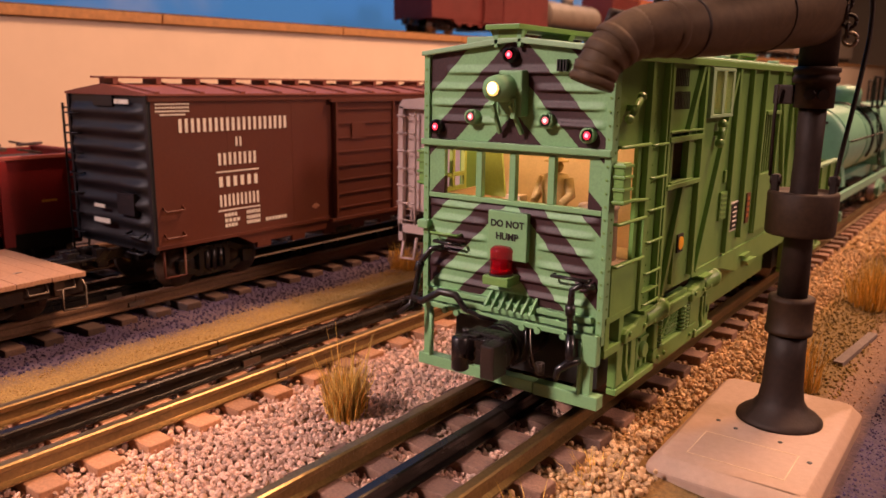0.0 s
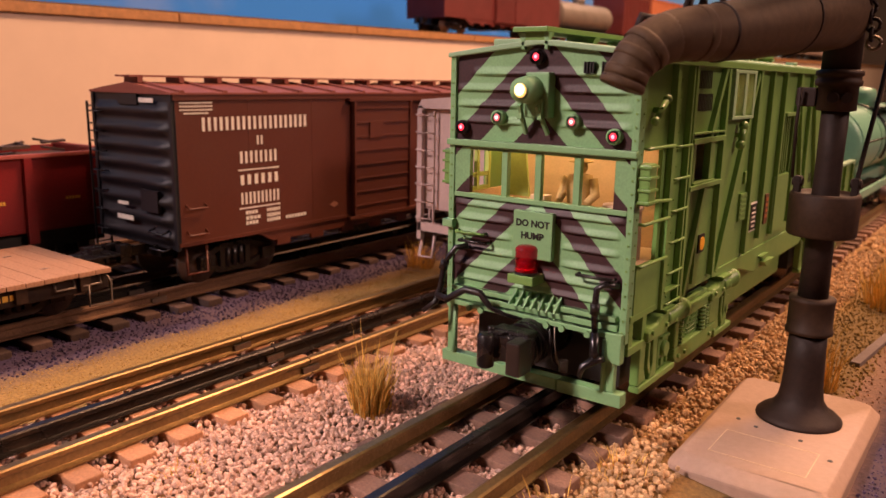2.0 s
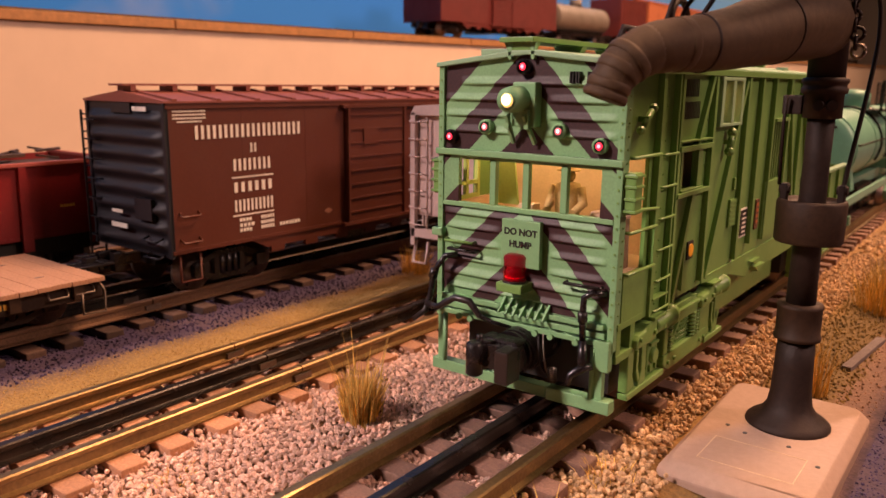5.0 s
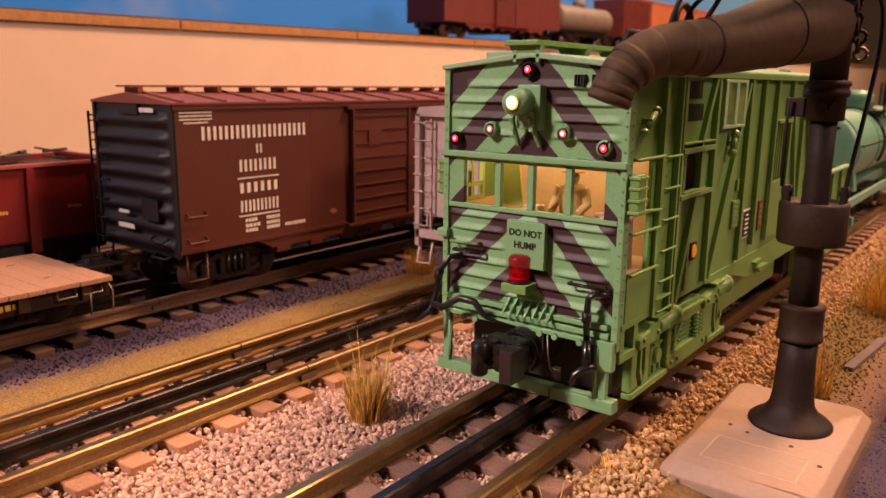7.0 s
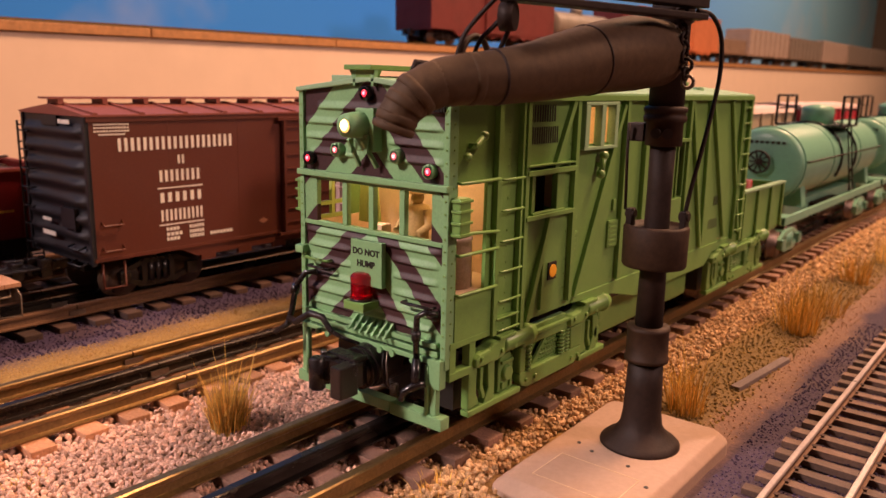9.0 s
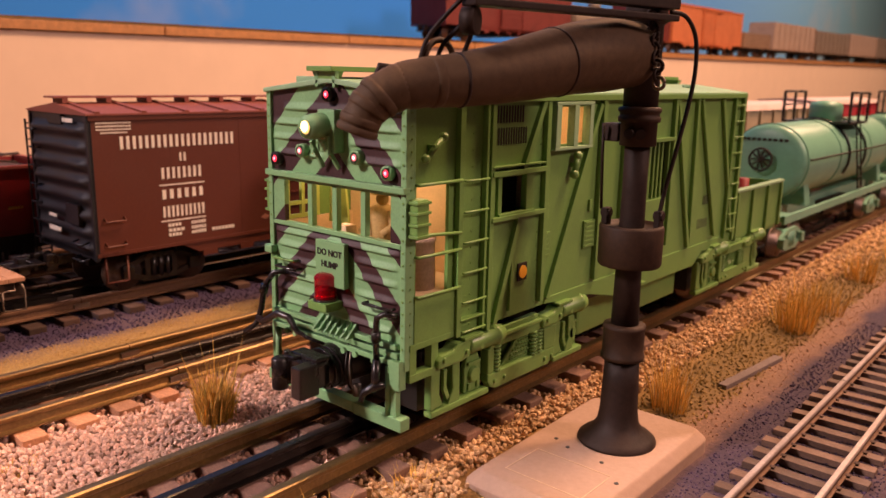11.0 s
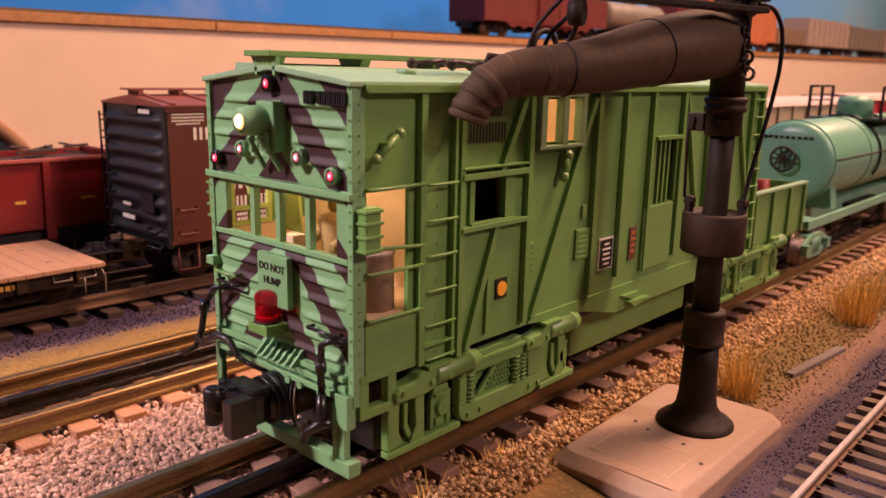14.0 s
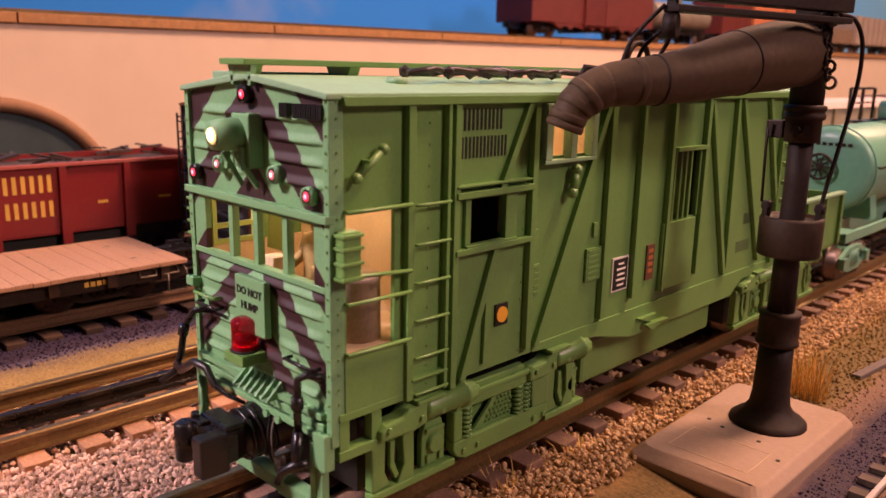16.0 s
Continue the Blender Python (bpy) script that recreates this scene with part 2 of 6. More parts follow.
def ground_material():
    m, nt, nn, ln, p = nodes_of("layout_ground")
    a, b, c = noise_node(nt, 900, 5), noise_node(nt, 45, 5), noise_node(nt, 14, 4)
    # bands of scenic foam, cinders and bare sand that run along the tracks, with ragged borders
    tc = nn.new("ShaderNodeTexCoord")
    sep = nn.new("ShaderNodeSeparateXYZ")
    ln.new(tc.outputs["Object"], sep.inputs[0])
    drift = nn.new("ShaderNodeMapRange")
    drift.inputs[3].default_value, drift.inputs[4].default_value = -0.008, 0.008
    ln.new(b.outputs[0], drift.inputs[0])
    add = nn.new("ShaderNodeMath")
    add.operation = "ADD"
    ln.new(sep.outputs[0], add.inputs[0])
    ln.new(drift.outputs[0], add.inputs[1])
    span = nn.new("ShaderNodeMapRange")
    span.inputs[1].default_value, span.inputs[2].default_value = -0.3, 0.2
    ln.new(add.outputs[0], span.inputs[0])
    ramp = nn.new("ShaderNodeValToRGB")
    bands = ((-0.300, (0.07, 0.05, 0.06)), (-0.166, (0.045, 0.03, 0.085)), (-0.154, (0.07, 0.045, 0.085)), (-0.140, (0.33, 0.205, 0.06)), (-0.108, (0.38, 0.235, 0.065)), (-0.100, (0.22, 0.13, 0.08)),
             (0.044, (0.30, 0.17, 0.05)), (0.052, (0.16, 0.10, 0.03)), (0.066, (0.17, 0.105, 0.035)), (0.071, (0.23, 0.135, 0.085)), (0.077, (0.19, 0.11, 0.08)), (0.083, (0.05, 0.032, 0.055)), (0.2, (0.09, 0.055, 0.05)))
    el = ramp.color_ramp.elements
    for k, (x, col) in enumerate(bands):
        e = el[0] if k == 0 else (el[len(el) - 1] if k == len(bands) - 1 else el.new((x + 0.3) / 0.5))
        e.position, e.color = (x + 0.3) / 0.5, (*col, 1)
    ln.new(span.outputs[0], ramp.inputs[0])
    base = blend(nt, 1.0, ramp.outputs[0], tint(nt, a.outputs[0], (0.55, 0.55, 0.55), (1.3, 1.3, 1.3)), "MULTIPLY")
    base = blend(nt, tint(nt, c.outputs[0], (0, 0, 0), (0.4,) * 3, 0.52, 0.7), base, (0.16, 0.095, 0.05))
    ln.new(base, p.inputs["Base Color"])
    p.inputs["Roughness"].default_value = 0.95
    bp = nn.new("ShaderNodeBump")
    bp.inputs["Strength"].default_value, bp.inputs["Distance"].default_value = 0.6, 0.0005
    ln.new(a.outputs[0], bp.inputs["Height"])
    ln.new(bp.outputs[0], p.inputs["Normal"])
    return m


def sky_material():
    m, nt, nn, ln, p = nodes_of("painted_sky")
    tc = nn.new("ShaderNodeTexCoord")
    n = noise_node(nt, 2.2, 5)
    sep = nn.new("ShaderNodeSeparateXYZ")
    ln.new(tc.outputs["Object"], sep.inputs[0])
    rng = nn.new("ShaderNodeMapRange")
    rng.inputs[1].default_value, rng.inputs[2].default_value = 1.0, 3.2
    ln.new(sep.outputs[1], rng.inputs[0])
    base = blend(nt, rng.outputs[0], (0.02, 0.22, 0.85), (0.22, 0.50, 0.70))
    ln.new(blend(nt, tint(nt, n.outputs[0], (0, 0, 0), (0.5,) * 3, 0.55, 0.75), base, (0.45, 0.5, 0.55)), p.inputs["Base Color"])
    p.inputs["Roughness"].default_value = 0.9
    return m


GROUND = ground_material()
SKY = sky_material()

# ---- mesh helpers: all lengths in millimetres ----


def box(bm, x0, x1, y0, y1, z0, z1, rot=None):
    vs = [bm.verts.new((x, y, z)) for x in (x0, x1) for y in (y0, y1) for z in (z0, z1)]
    for f in ((0, 1, 3, 2), (4, 6, 7, 5), (0, 4, 5, 1), (2, 3, 7, 6), (0, 2, 6, 4), (1, 5, 7, 3)):
        bm.faces.new([vs[i] for i in f])
    if rot is not None:
        for v in vs:
            v.co = rot @ v.co
    return vs


def beam(bm, p0, p1, w, h, up=(0, 0, 1)):
    """A straight bar of section w by h from p0 to p1."""
    p0, p1 = Vector(p0), Vector(p1)
    d = (p1 - p0)
    n = d.normalized()
    s = n.cross(Vector(up)).normalized()
    u = s.cross(n)
    rot = Matrix((s, n, u)).transposed().to_4x4()
    rot.translation = p0
    return box(bm, -w / 2, w / 2, 0, d.length, -h / 2, h / 2, rot)


def tube(bm, pts, r, n=10, cap=True):
    pts = [Vector(p) for p in pts]
    rs = r if isinstance(r, (list, tuple)) else [r] * len(pts)
    side = None
    rings = []
    for i, p in enumerate(pts):
        d = (pts[min(i + 1, len(pts) - 1)] - pts[max(i - 1, 0)]).normalized()
        if side is None:
            side = d.orthogonal().normalized()
        side = (side - d * side.dot(d)).normalized()
        o = d.cross(side)
        rings.append([bm.verts.new(p + (side * math.cos(a) + o * math.sin(a)) * rs[i]) for a in (2 * math.pi * k / n for k in range(n))])
    for a, b in zip(rings, rings[1:]):
        for k in range(n):
            f = bm.faces.new((a[k], a[(k + 1) % n], b[(k + 1) % n], b[k]))
            f.smooth = True
    if cap:
        bm.faces.new(rings[0][::-1])
        bm.faces.new(rings[-1])


def cyl(bm, p0, p1, r0, r1=None, n=16):
    tube(bm, [p0, p1], [r0, r0 if r1 is None else r1], n)


def spin(bm, profile, centre=(0, 0, 0), n=28):
    """A turned solid round the upright axis; profile rows of radius, height."""
    cx, cy, cz = centre
    rings = []
    for r, z in profile:
        rings.append([bm.verts.new((cx + r * math.cos(2 * math.pi * k / n), cy + r * math.sin(2 * math.pi * k / n), cz + z)) for k in range(n)])
    for a, b in zip(rings, rings[1:]):
        for k in range(n):
            bm.faces.new((a[k], a[(k + 1) % n], b[(k + 1) % n], b[k])).smooth = True
    bm.faces.new(rings[0][::-1])
    bm.faces.new(rings[-1])


def prism(bm, outline, lo, hi, axis="x"):
    """An outline in the plane across an axis, drawn out from lo to hi. x: (y, z); y: (x, z); z: (x, y)."""
    def at(p, v):
        return {"x": (v, p[0], p[1]), "y": (p[0], v, p[1]), "z": (p[0], p[1], v)}[axis]
    a = [bm.verts.new(at(p, lo)) for p in outline]
    b = [bm.verts.new(at(p, hi)) for p in outline]
    bm.faces.new(a)
    bm.faces.new(b[::-1])
    for i in range(len(a)):
        j = (i + 1) % len(a)
        bm.faces.new((a[j], a[i], b[i], b[j]))


def mesh_of(name, bm, material, bevel=0.0):
    bmesh.ops.recalc_face_normals(bm, faces=bm.faces)
    if bevel:
        bmesh.ops.bevel(bm, geom=[e for e in bm.edges if e.calc_face_angle(0) > 0.6], offset=bevel, segments=2, affect="EDGES", profile=0.6)
    for v in bm.verts:
        v.co *= 0.001
    me = bpy.data.meshes.new(name)
    bm.to_mesh(me)
    bm.free()
    me.materials.append(material)
    return me


def part(name, bm, material, parent, label="", bevel=0.0, at=None):
    ob = new(name, mesh_of(name, bm, material, bevel))
    ob.parent = parent
    if at:
        ob.location = Vector(at) * 0.001
    return tagged(ob, label)


def thing(name, label, category, at=(0, 0, 0), group="", kind="", turn=0):
    ob = new(name)
    ob.empty_display_size = 0.01
    ob.matrix_basis = pose(*(v * 0.001 for v in at), 0, 0, turn)
    return tagged(ob, label, category, group, kind)


def solid(name, bm, material, label, category, group="", kind="", bevel=0.0, at=(0, 0, 0)):
    ob = new(name, mesh_of(name, bm, material, bevel))
    ob.location = Vector(at) * 0.001
    return tagged(ob, label, category, group, kind)


def NB():
    return bmesh.new()


def one(name, parent, material, dims, label="", bevel=0.0):
    bm = NB()
    box(bm, *dims)
    return part(name, bm, material, parent, label, bevel)


def blocks(bm, x, y0, y1, z0, z1, count, gap=0.3, rng=None):
    """Letter-sized marks on a side that faces +x."""
    w = (y1 - y0) / count
    for i in range(count):
        a, b = y0 + i * w + w * gap / 2, y0 + (i + 1) * w - w * gap / 2
        if z1 - z0 < 3:
            box(bm, x, x + 0.12, a, b, z0, z1)
            continue
        t = (b - a) * 0.33
        box(bm, x, x + 0.12, a, a + t, z0, z1)
        box(bm, x, x + 0.12, b - t, b, z0, z1)


def arc(c, r, a0, a1, n, plane="xz"):
    out = []
    for i in range(n + 1):
        a = radians(a0 + (a1 - a0) * i / n)
        u, v = r * math.cos(a), r * math.sin(a)
        out.append({"xz": (c[0] + u, c[1], c[2] + v), "yz": (c[0], c[1] + u, c[2] + v), "xy": (c[0] + u, c[1] + v, c[2])}[plane])
    return out

# ---- the room and the layout ----


def ground_height(x, y):
    """Top of the scenery in millimetres."""
    h = -8.2
    if x > 40:
        h += -3.2 * min(1, (x - 40) / 25)
    if x < -120:
        h += -0.8 * min(1, (-120 - x) / 20)
    return h + 0.9 * noise.noise(Vector((x * 0.03, y * 0.03, 1))) + 0.35 * noise.noise(Vector((x * 0.15, y * 0.15, 5)))


def build_ground():
    xs = [-436, -380, -320] + list(range(-300, 161, 7)) + [190, 240, 320, 420, 600, 800, 1000]
    ys = [-1200, -800, -500, -300, -200] + list(range(-160, 420, 7)) + list(range(430, 1000, 40)) + [1200, 1600, 2200, 3000, 4000]
    bm = NB()
    grid = [[bm.verts.new((x, y, ground_height(x, y))) for y in ys] for x in xs]
    for i in range(len(xs) - 1):
        for j in range(len(ys) - 1):
            bm.faces.new((grid[i][j], grid[i + 1][j], grid[i + 1][j + 1], grid[i][j + 1])).smooth = True
    return solid("ground", bm, GROUND, "sandy brown scenic ground cover of the layout", "ground", kind="structure")


build_ground()


def shelf_z(y):
    return 127 + 0.0128 * (y - 80)


def structure(name, bm, material, label, bevel=0.0):
    return solid(name, bm, material, label, "wall", kind="structure", bevel=bevel)


def build_room():
    bm = NB()
    prism(bm, [(-1200, -60), (4000, -60), (4000, shelf_z(4000)), (-1200, shelf_z(-1200))], -462, -438)
    w = structure("wall_fascia", bm, FASCIA, "smooth cream painted fascia under a raised shelf")
    bm = NB()
    for k in range(26):
        y0, y1 = -1200 + k * 200, -1200 + (k + 1) * 200 - 1.2
        prism(bm, [(y0, shelf_z(y0) + 0.2), (y1, shelf_z(y1) + 0.2), (y1, shelf_z(y1) + 7), (y0, shelf_z(y0) + 7)], -470, -435)
    structure("trim", bm, EDGE, "worn orange-brown wooden edge of the shelf", 0.5)
    bm = NB()
    prism(bm, [(-1200, shelf_z(-1200) - 20), (4000, shelf_z(4000) - 20), (4000, shelf_z(4000) + 5), (-1200, shelf_z(-1200) + 5)], -660, -463)
    structure("shelf", bm, EDGE, "raised wooden shelf carrying an upper track")
    bm = NB()
    box(bm, -672, -662, -1200, 4000, -60, 1500)
    structure("backdrop", bm, SKY, "blue painted sky backdrop board")
    for nm, dims in (("wall_south", (-672, 2600, -2620, -2600, -900, 1600)), ("wall_east", (2600, 2620, -2600, 4000, -900, 1600)),
                     ("wall_north", (-672, 2600, 4000, 4020, -900, 1600)), ("wall_west", (-690, -673, -2600, 4020, -900, 1600))):
        bm = NB()
        box(bm, *dims)
        structure(nm, bm, WALLPAINT, "plain beige painted room wall")
    bm = NB()
    box(bm, -690, 2620, -2620, 4020, 1600, 1620)
    structure("ceiling", bm, WALLPAINT, "plain beige ceiling")
    bm = NB()
    box(bm, -690, 2620, -2620, 4020, -920, -900)
    structure("floor", bm, WALLPAINT, "plain room floor")


build_room()

# arched opening in the fascia: a flat plate with its shade in the colour
bm = NB()
ring = [(-25 + 80 * math.cos(radians(a)), 73 * math.sin(radians(a))) for a in range(0, 181, 6)]
prism(bm, ring + [(-105, -20), (55, -20)], -437.6, -436.4)
portal = thing("tunnel_portal", "dark arched tunnel mouth with a brown rim in the fascia", "tunnel")
part("opening", bm, mat("tunnel_shade", (0.05, 0.075, 0.085), 0.9, var=0.2), portal, "flat plate with the opening's shade as its dark blue-grey colour")
bm = NB()
tube(bm, [(-436, y, z) for y, z in ring], 5, 8)
part("rim", bm, mat("portal_rim", (0.32, 0.17, 0.09), 0.8), portal, "brown rounded rim")

# ---- tracks ----
RAILPROF = [(-2.7, -5), (2.7, -5), (2.7, -4.5), (1.25, -4.0), (0.95, -1.9), (1.6, -1.4), (1.6, -0.35), (1.1, 0), (-1.1, 0), (-1.6, -0.35), (-1.6, -1.4), (-0.95, -1.9), (-1.25, -4.0), (-2.7, -4.5)]
TIE_MESH = None


def o_track(xc, y0, y1, label, phase, pitch=15.2, z=0.0, joints=(), old=None):
    t = thing("railway_track", label, "track", (xc, 0, z), group="three-rail tracks")
    side_metal = RUSTWEB if old is TIEOLD else RAIL
    for dx, m, nm in ((-17, side_metal, ""), (0, RAILMID, "blackened centre rail"), (17, side_metal, "")):
        cuts = [y0] + sorted(joints) + [y1]
        for a, b in zip(cuts, cuts[1:]):
            bm = NB()
            prism(bm, [(dx + u, w) for u, w in RAILPROF], a + 0.25, b - 0.25, "y")
            part("rail", bm, m, t, nm)
        for j in joints:
            bm = NB()
            box(bm, dx - 2.1, dx + 2.1, j - 3.5, j + 3.5, -4.6, -2.4)
            part("rail_joiner", bm, GREYSTEEL, t, "bright metal rail joiner")
    n = int((min(y1, 760) - y0) / pitch)
    k0 = math.ceil((y0 - phase) / pitch)
    global TIE_MESH
    if TIE_MESH is None:
        bm = NB()
        box(bm, -26.6, 26.6, -3.7, 3.7, -9.5, -5)
        TIE_MESH = mesh_of("tie", bm, TIE, 0.5)
    tie_mesh = TIE_MESH
    if old:
        tie_mesh = TIE_MESH.copy()
        tie_mesh.materials[0] = old
    if old is TIEBROWN:
        bm = NB()
        box(bm, -26.4, 26.8, -3.7, 3.7, -9.5, -4.9)
        tie_mesh = mesh_of("tie", bm, TIEBROWN, 0.5)
    rng = random.Random(int(xc) + 7)
    for k in range(n):
        y = phase + (k0 + k) * pitch + rng.uniform(-0.7, 0.7)
        if y > y1:
            break
        ob = new("tie", tie_mesh)
        ob.parent = t
        ob.matrix_basis = pose(rng.uniform(-0.0008, 0.0008), y * 0.001, rng.uniform(-0.0004, 0.0) - (0.0014 if old is TIEOLD else 0.0), 0, 0, rng.uniform(-1.6, 1.6))
    return t


o_track(1.0, -330, 1500, "tarnished brass three-rail track with brown wooden ties", -20.7, 16.2, old=TIEBROWN)
o_track(-90, -330, 1500, "tarnished three-rail track with a rail joint and brown ties", -91.6, 14.4, joints=(-12.5,))
o_track(-197, -400, 1200, "dull brown three-rail track under the parked boxcar", -50, 14.8, joints=(3.0,), old=TIEOLD)
o_track(-270, -400, 900, "dull brown three-rail track behind the boxcar", -45, 15, old=TIEOLD)


def small_track():
    t = thing("railway_track", "narrow bright-railed two-rail track with close brown ties", "track", (107.5, 0, 0))
    web = [(-1.2, -9.5), (1.2, -9.5), (1.2, -9.1), (0.35, -8.8), (0.35, -7.0), (-0.35, -7.0), (-0.35, -8.8), (-1.2, -9.1)]
    head = [(-0.8, -7.05), (0.8, -7.05), (0.85, -6.3), (0.6, -6.0), (-0.6, -6.0), (-0.85, -6.3)]
    for dx in (-8.9, 8.9):
        bm = NB()
        prism(bm, [(dx + u, w) for u, w in web], -60, 900, "y")
        rl = part("rail", bm, RUSTWEB, t, "rusty rail web and foot")
        bm = NB()
        prism(bm, [(dx + u, w) for u, w in head], -60, 900, "y")
        part("rail_head", bm, RAILBRIGHT, rl, "bright worn rail head")
    bm = NB()
    box(bm, -16, 16, -2.0, 2.0, -11.6, -9.5)
    me = mesh_of("tie", bm, TIEDARK, 0.2)
    bm = NB()
    box(bm, -2.0, 2.0, -0.8, 0.8, -9.5, -8.9)
    sp = mesh_of("spike", bm, TIEOLD)
    rng = random.Random(5)
    for k in range(66):
        ob = new("tie", me)
        ob.parent = t
        ob.matrix_basis = pose(rng.uniform(-0.0005, 0.0005), (-30 + k * 9.6) * 0.001, 0, 0, 0, rng.uniform(-1.2, 1.2))
        if k < 36:
            for dx in (-8.9, 8.9):
                s = new("spike", sp)
                s.parent = t
                s.matrix_basis = pose(dx * 0.001, (-30 + k * 9.6) * 0.001, 0)


small_track()

# ---- water column on its slab ----
CX, CY = 61.7, 52.3


def build_slab():
    bm = NB()
    def rounded(corners, r):
        out = []
        for k, (x, y) in enumerate(corners):
            p, q, n = Vector((x, y)), Vector(corners[k - 1]), Vector(corners[(k + 1) % len(corners)])
            u, v = (q - p).normalized() * r, (n - p).normalized() * r
            for w in (0, 0.25, 0.5, 0.75, 1):
                out.append(tuple(p + u * (1 - w) ** 2 + v * w ** 2))
        return out
    lo, hi = rounded([(40, 5.5), (80, 5.5), (80, 78.5), (38.5, 78.5)], 4.5), rounded([(42.5, 9.5), (77.5, 9), (77.5, 76.5), (40.8, 76.5)], 4.0)
    a = [bm.verts.new((x, y, -14)) for x, y in lo]
    b = [bm.verts.new((x, y, -7.5)) for x, y in lo]
    c = [bm.verts.new((x, y, -4.8)) for x, y in hi]
    for p, q in ((a, b), (b, c)):
        for i in range(len(p)):
            j = (i + 1) % len(p)
            bm.faces.new((p[i], p[j], q[j], q[i]))
    bm.faces.new(a[::-1])
    bm.faces.new(c)
    s = thing("plinth", "tan plaster plinth with a scored panel on the ground", "plinth")
    part("block", bm, PLASTER, s, "", 0.6)
    bm = NB()
    for x0, x1, y0, y1 in ((48, 72, 15, 15.35), (48, 72, 30.5, 30.85), (48, 48.35, 15, 30.5), (71.7, 72, 15, 30.5)):
        box(bm, x0, x1, y0, y1, -4.83, -4.72)
    part("scored_line", bm, mat("plaster_score", (0.55, 0.39, 0.25), 0.8), s)
    # Holes are thin black discs; their shade is put into the colour.
    for x, y in ((74.8, 28.4), (66, 36), (54, 37.5), (48.5, 40)):
        bm = NB()
        cyl(bm, (x, y, -4.9), (x, y, -4.65), 0.65, n=8)
        part("bolt_hole", bm, INK_AND_SHADE, s, "black disc for the shade in a small hole")


build_slab()


def curve_points(pts, n=5):
    """A smooth line through the given points."""
    p = [Vector(q) for q in pts]
    out = []
    for i in range(len(p) - 1):
        a, b, c, d = p[max(i - 1, 0)], p[i], p[i + 1], p[min(i + 2, len(p) - 1)]
        for k in range(n):
            u = k / n
            out.append(0.5 * ((2 * b) + (c - a) * u + (2 * a - 5 * b + 4 * c - d) * u * u + (3 * b - a - 3 * c + d) * u ** 3))
    return out + [p[-1]]


def build_column():
    w = thing("water_column", "dark brown cast-iron railway water column with a drooping canvas spout", "water column", (CX, CY, -4.8))
    o = (-CX, -CY, 4.8)
    bm = NB()
    spin(bm, [(11.5, 0), (11.4, 0.8), (10.2, 1.9), (7.6, 3.6), (6.1, 6.0), (5.5, 10), (5.2, 18), (4.96, 26)])
    part("flared_base", bm, IRONDARK, w, "flared cast foot")
    bm = NB()
    spin(bm, [(5.21, 25.5), (6.22, 25.8), (6.3, 26.8), (5.96, 27.2), (5.88, 34.6), (6.13, 35), (5.96, 36), (3.7, 36.2)])
    part("lower_ring", bm, IRON, w, "ribbed brown collar ring")
    bm = NB()
    spin(bm, [(3.95, 36), (3.6, 56), (3.35, 75), (3.5, 93)])
    part("post", bm, IRONDARK, w)
    bm = NB()
    spin(bm, [(3.61, 53.5), (8.57, 53.6), (8.9, 54.2), (8.99, 64.5), (8.65, 65.2), (7.9, 65.3), (7.73, 64.6), (3.61, 64.5)])
    part("counterweight", bm, IRON, w, "heavy round brown counterweight")
    for a in (20, 200):
        bm = NB()
        x, y = 7.2 * math.cos(radians(a)), 7.2 * math.sin(radians(a))
        box(bm, x - 0.9, x + 0.9, y - 1.4, y + 1.4, 64, 69.5)
        cyl(bm, (x - 1.4, y, 68), (x + 1.4, y, 68), 1.3, n=10)
        part("lug", bm, IRONDARK, w, "", 0.3)
    bm = NB()
    spin(bm, [(3.86, 87), (4.96, 87.2), (4.96, 93.4), (5.63, 93.6), (5.8, 94.8), (5.38, 95.2), (5.38, 96), (5.8, 96.3), (5.8, 97.3), (4.54, 97.8)])
    part("upper_flange", bm, IRON, w, "double bolted flange")
    bm = NB()
    box(bm, -9.5, -4.6, -3, 2.5, 88, 93)
    part("bracket", bm, IRONDARK, w, "", 0.4)
    for p, q in (((0, -5.9, 90.5), (0, -4.6, 90.5)), ((3.4, -5.4, 90.5), (2.8, -4.2, 90.5))):
        bm = NB()
        cyl(bm, p, q, 1.4, n=10)
        part("bolt", bm, IRONDARK, w)
    bm = NB()
    spin(bm, [(4.7, 97), (4.7, 119), (5.54, 119.5), (5.54, 126), (3.7, 127)])
    part("head", bm, IRONDARK, w, "upright pipe head")
    # the canvas spout
    path = [(60, 46, 106.4), (58.5, 36, 106), (56.6, 24, 104.6), (54.5, 12, 102.6), (52, 0, 100.4), (49, -10, 99.0), (46, -17.5, 98.4), (43.4, -22.2, 97.6), (41.2, -25.8, 95.8), (39.6, -28.2, 93.2), (38.4, -29.6, 90.2), (37.7, -30.2, 87.6)]
    rad = [8.6, 9.3, 8.6, 7.7, 6.6, 5.9, 5.4, 5.1, 4.8, 4.5, 4.2, 4.3]
    fine, fr = [], []
    for i in range(len(path) - 1):
        for k in range(4):
            u = k / 4
            fine.append(tuple(path[i][j] * (1 - u) + path[i + 1][j] * u for j in range(3)))
            fr.append(rad[i] * (1 - u) + rad[i + 1] * u)
    fine.append(path[-1])
    fr.append(rad[-1])
    rng = random.Random(3)
    fr = [r * (1 + (0.03 * rng.uniform(-1, 1) if i > 22 else 0.0)) for i, r in enumerate(fr)]
    bm = NB()
    tube(bm, [(p[0] + o[0], p[1] + o[1], p[2] + o[2]) for p in fine], fr, 28, cap=False)
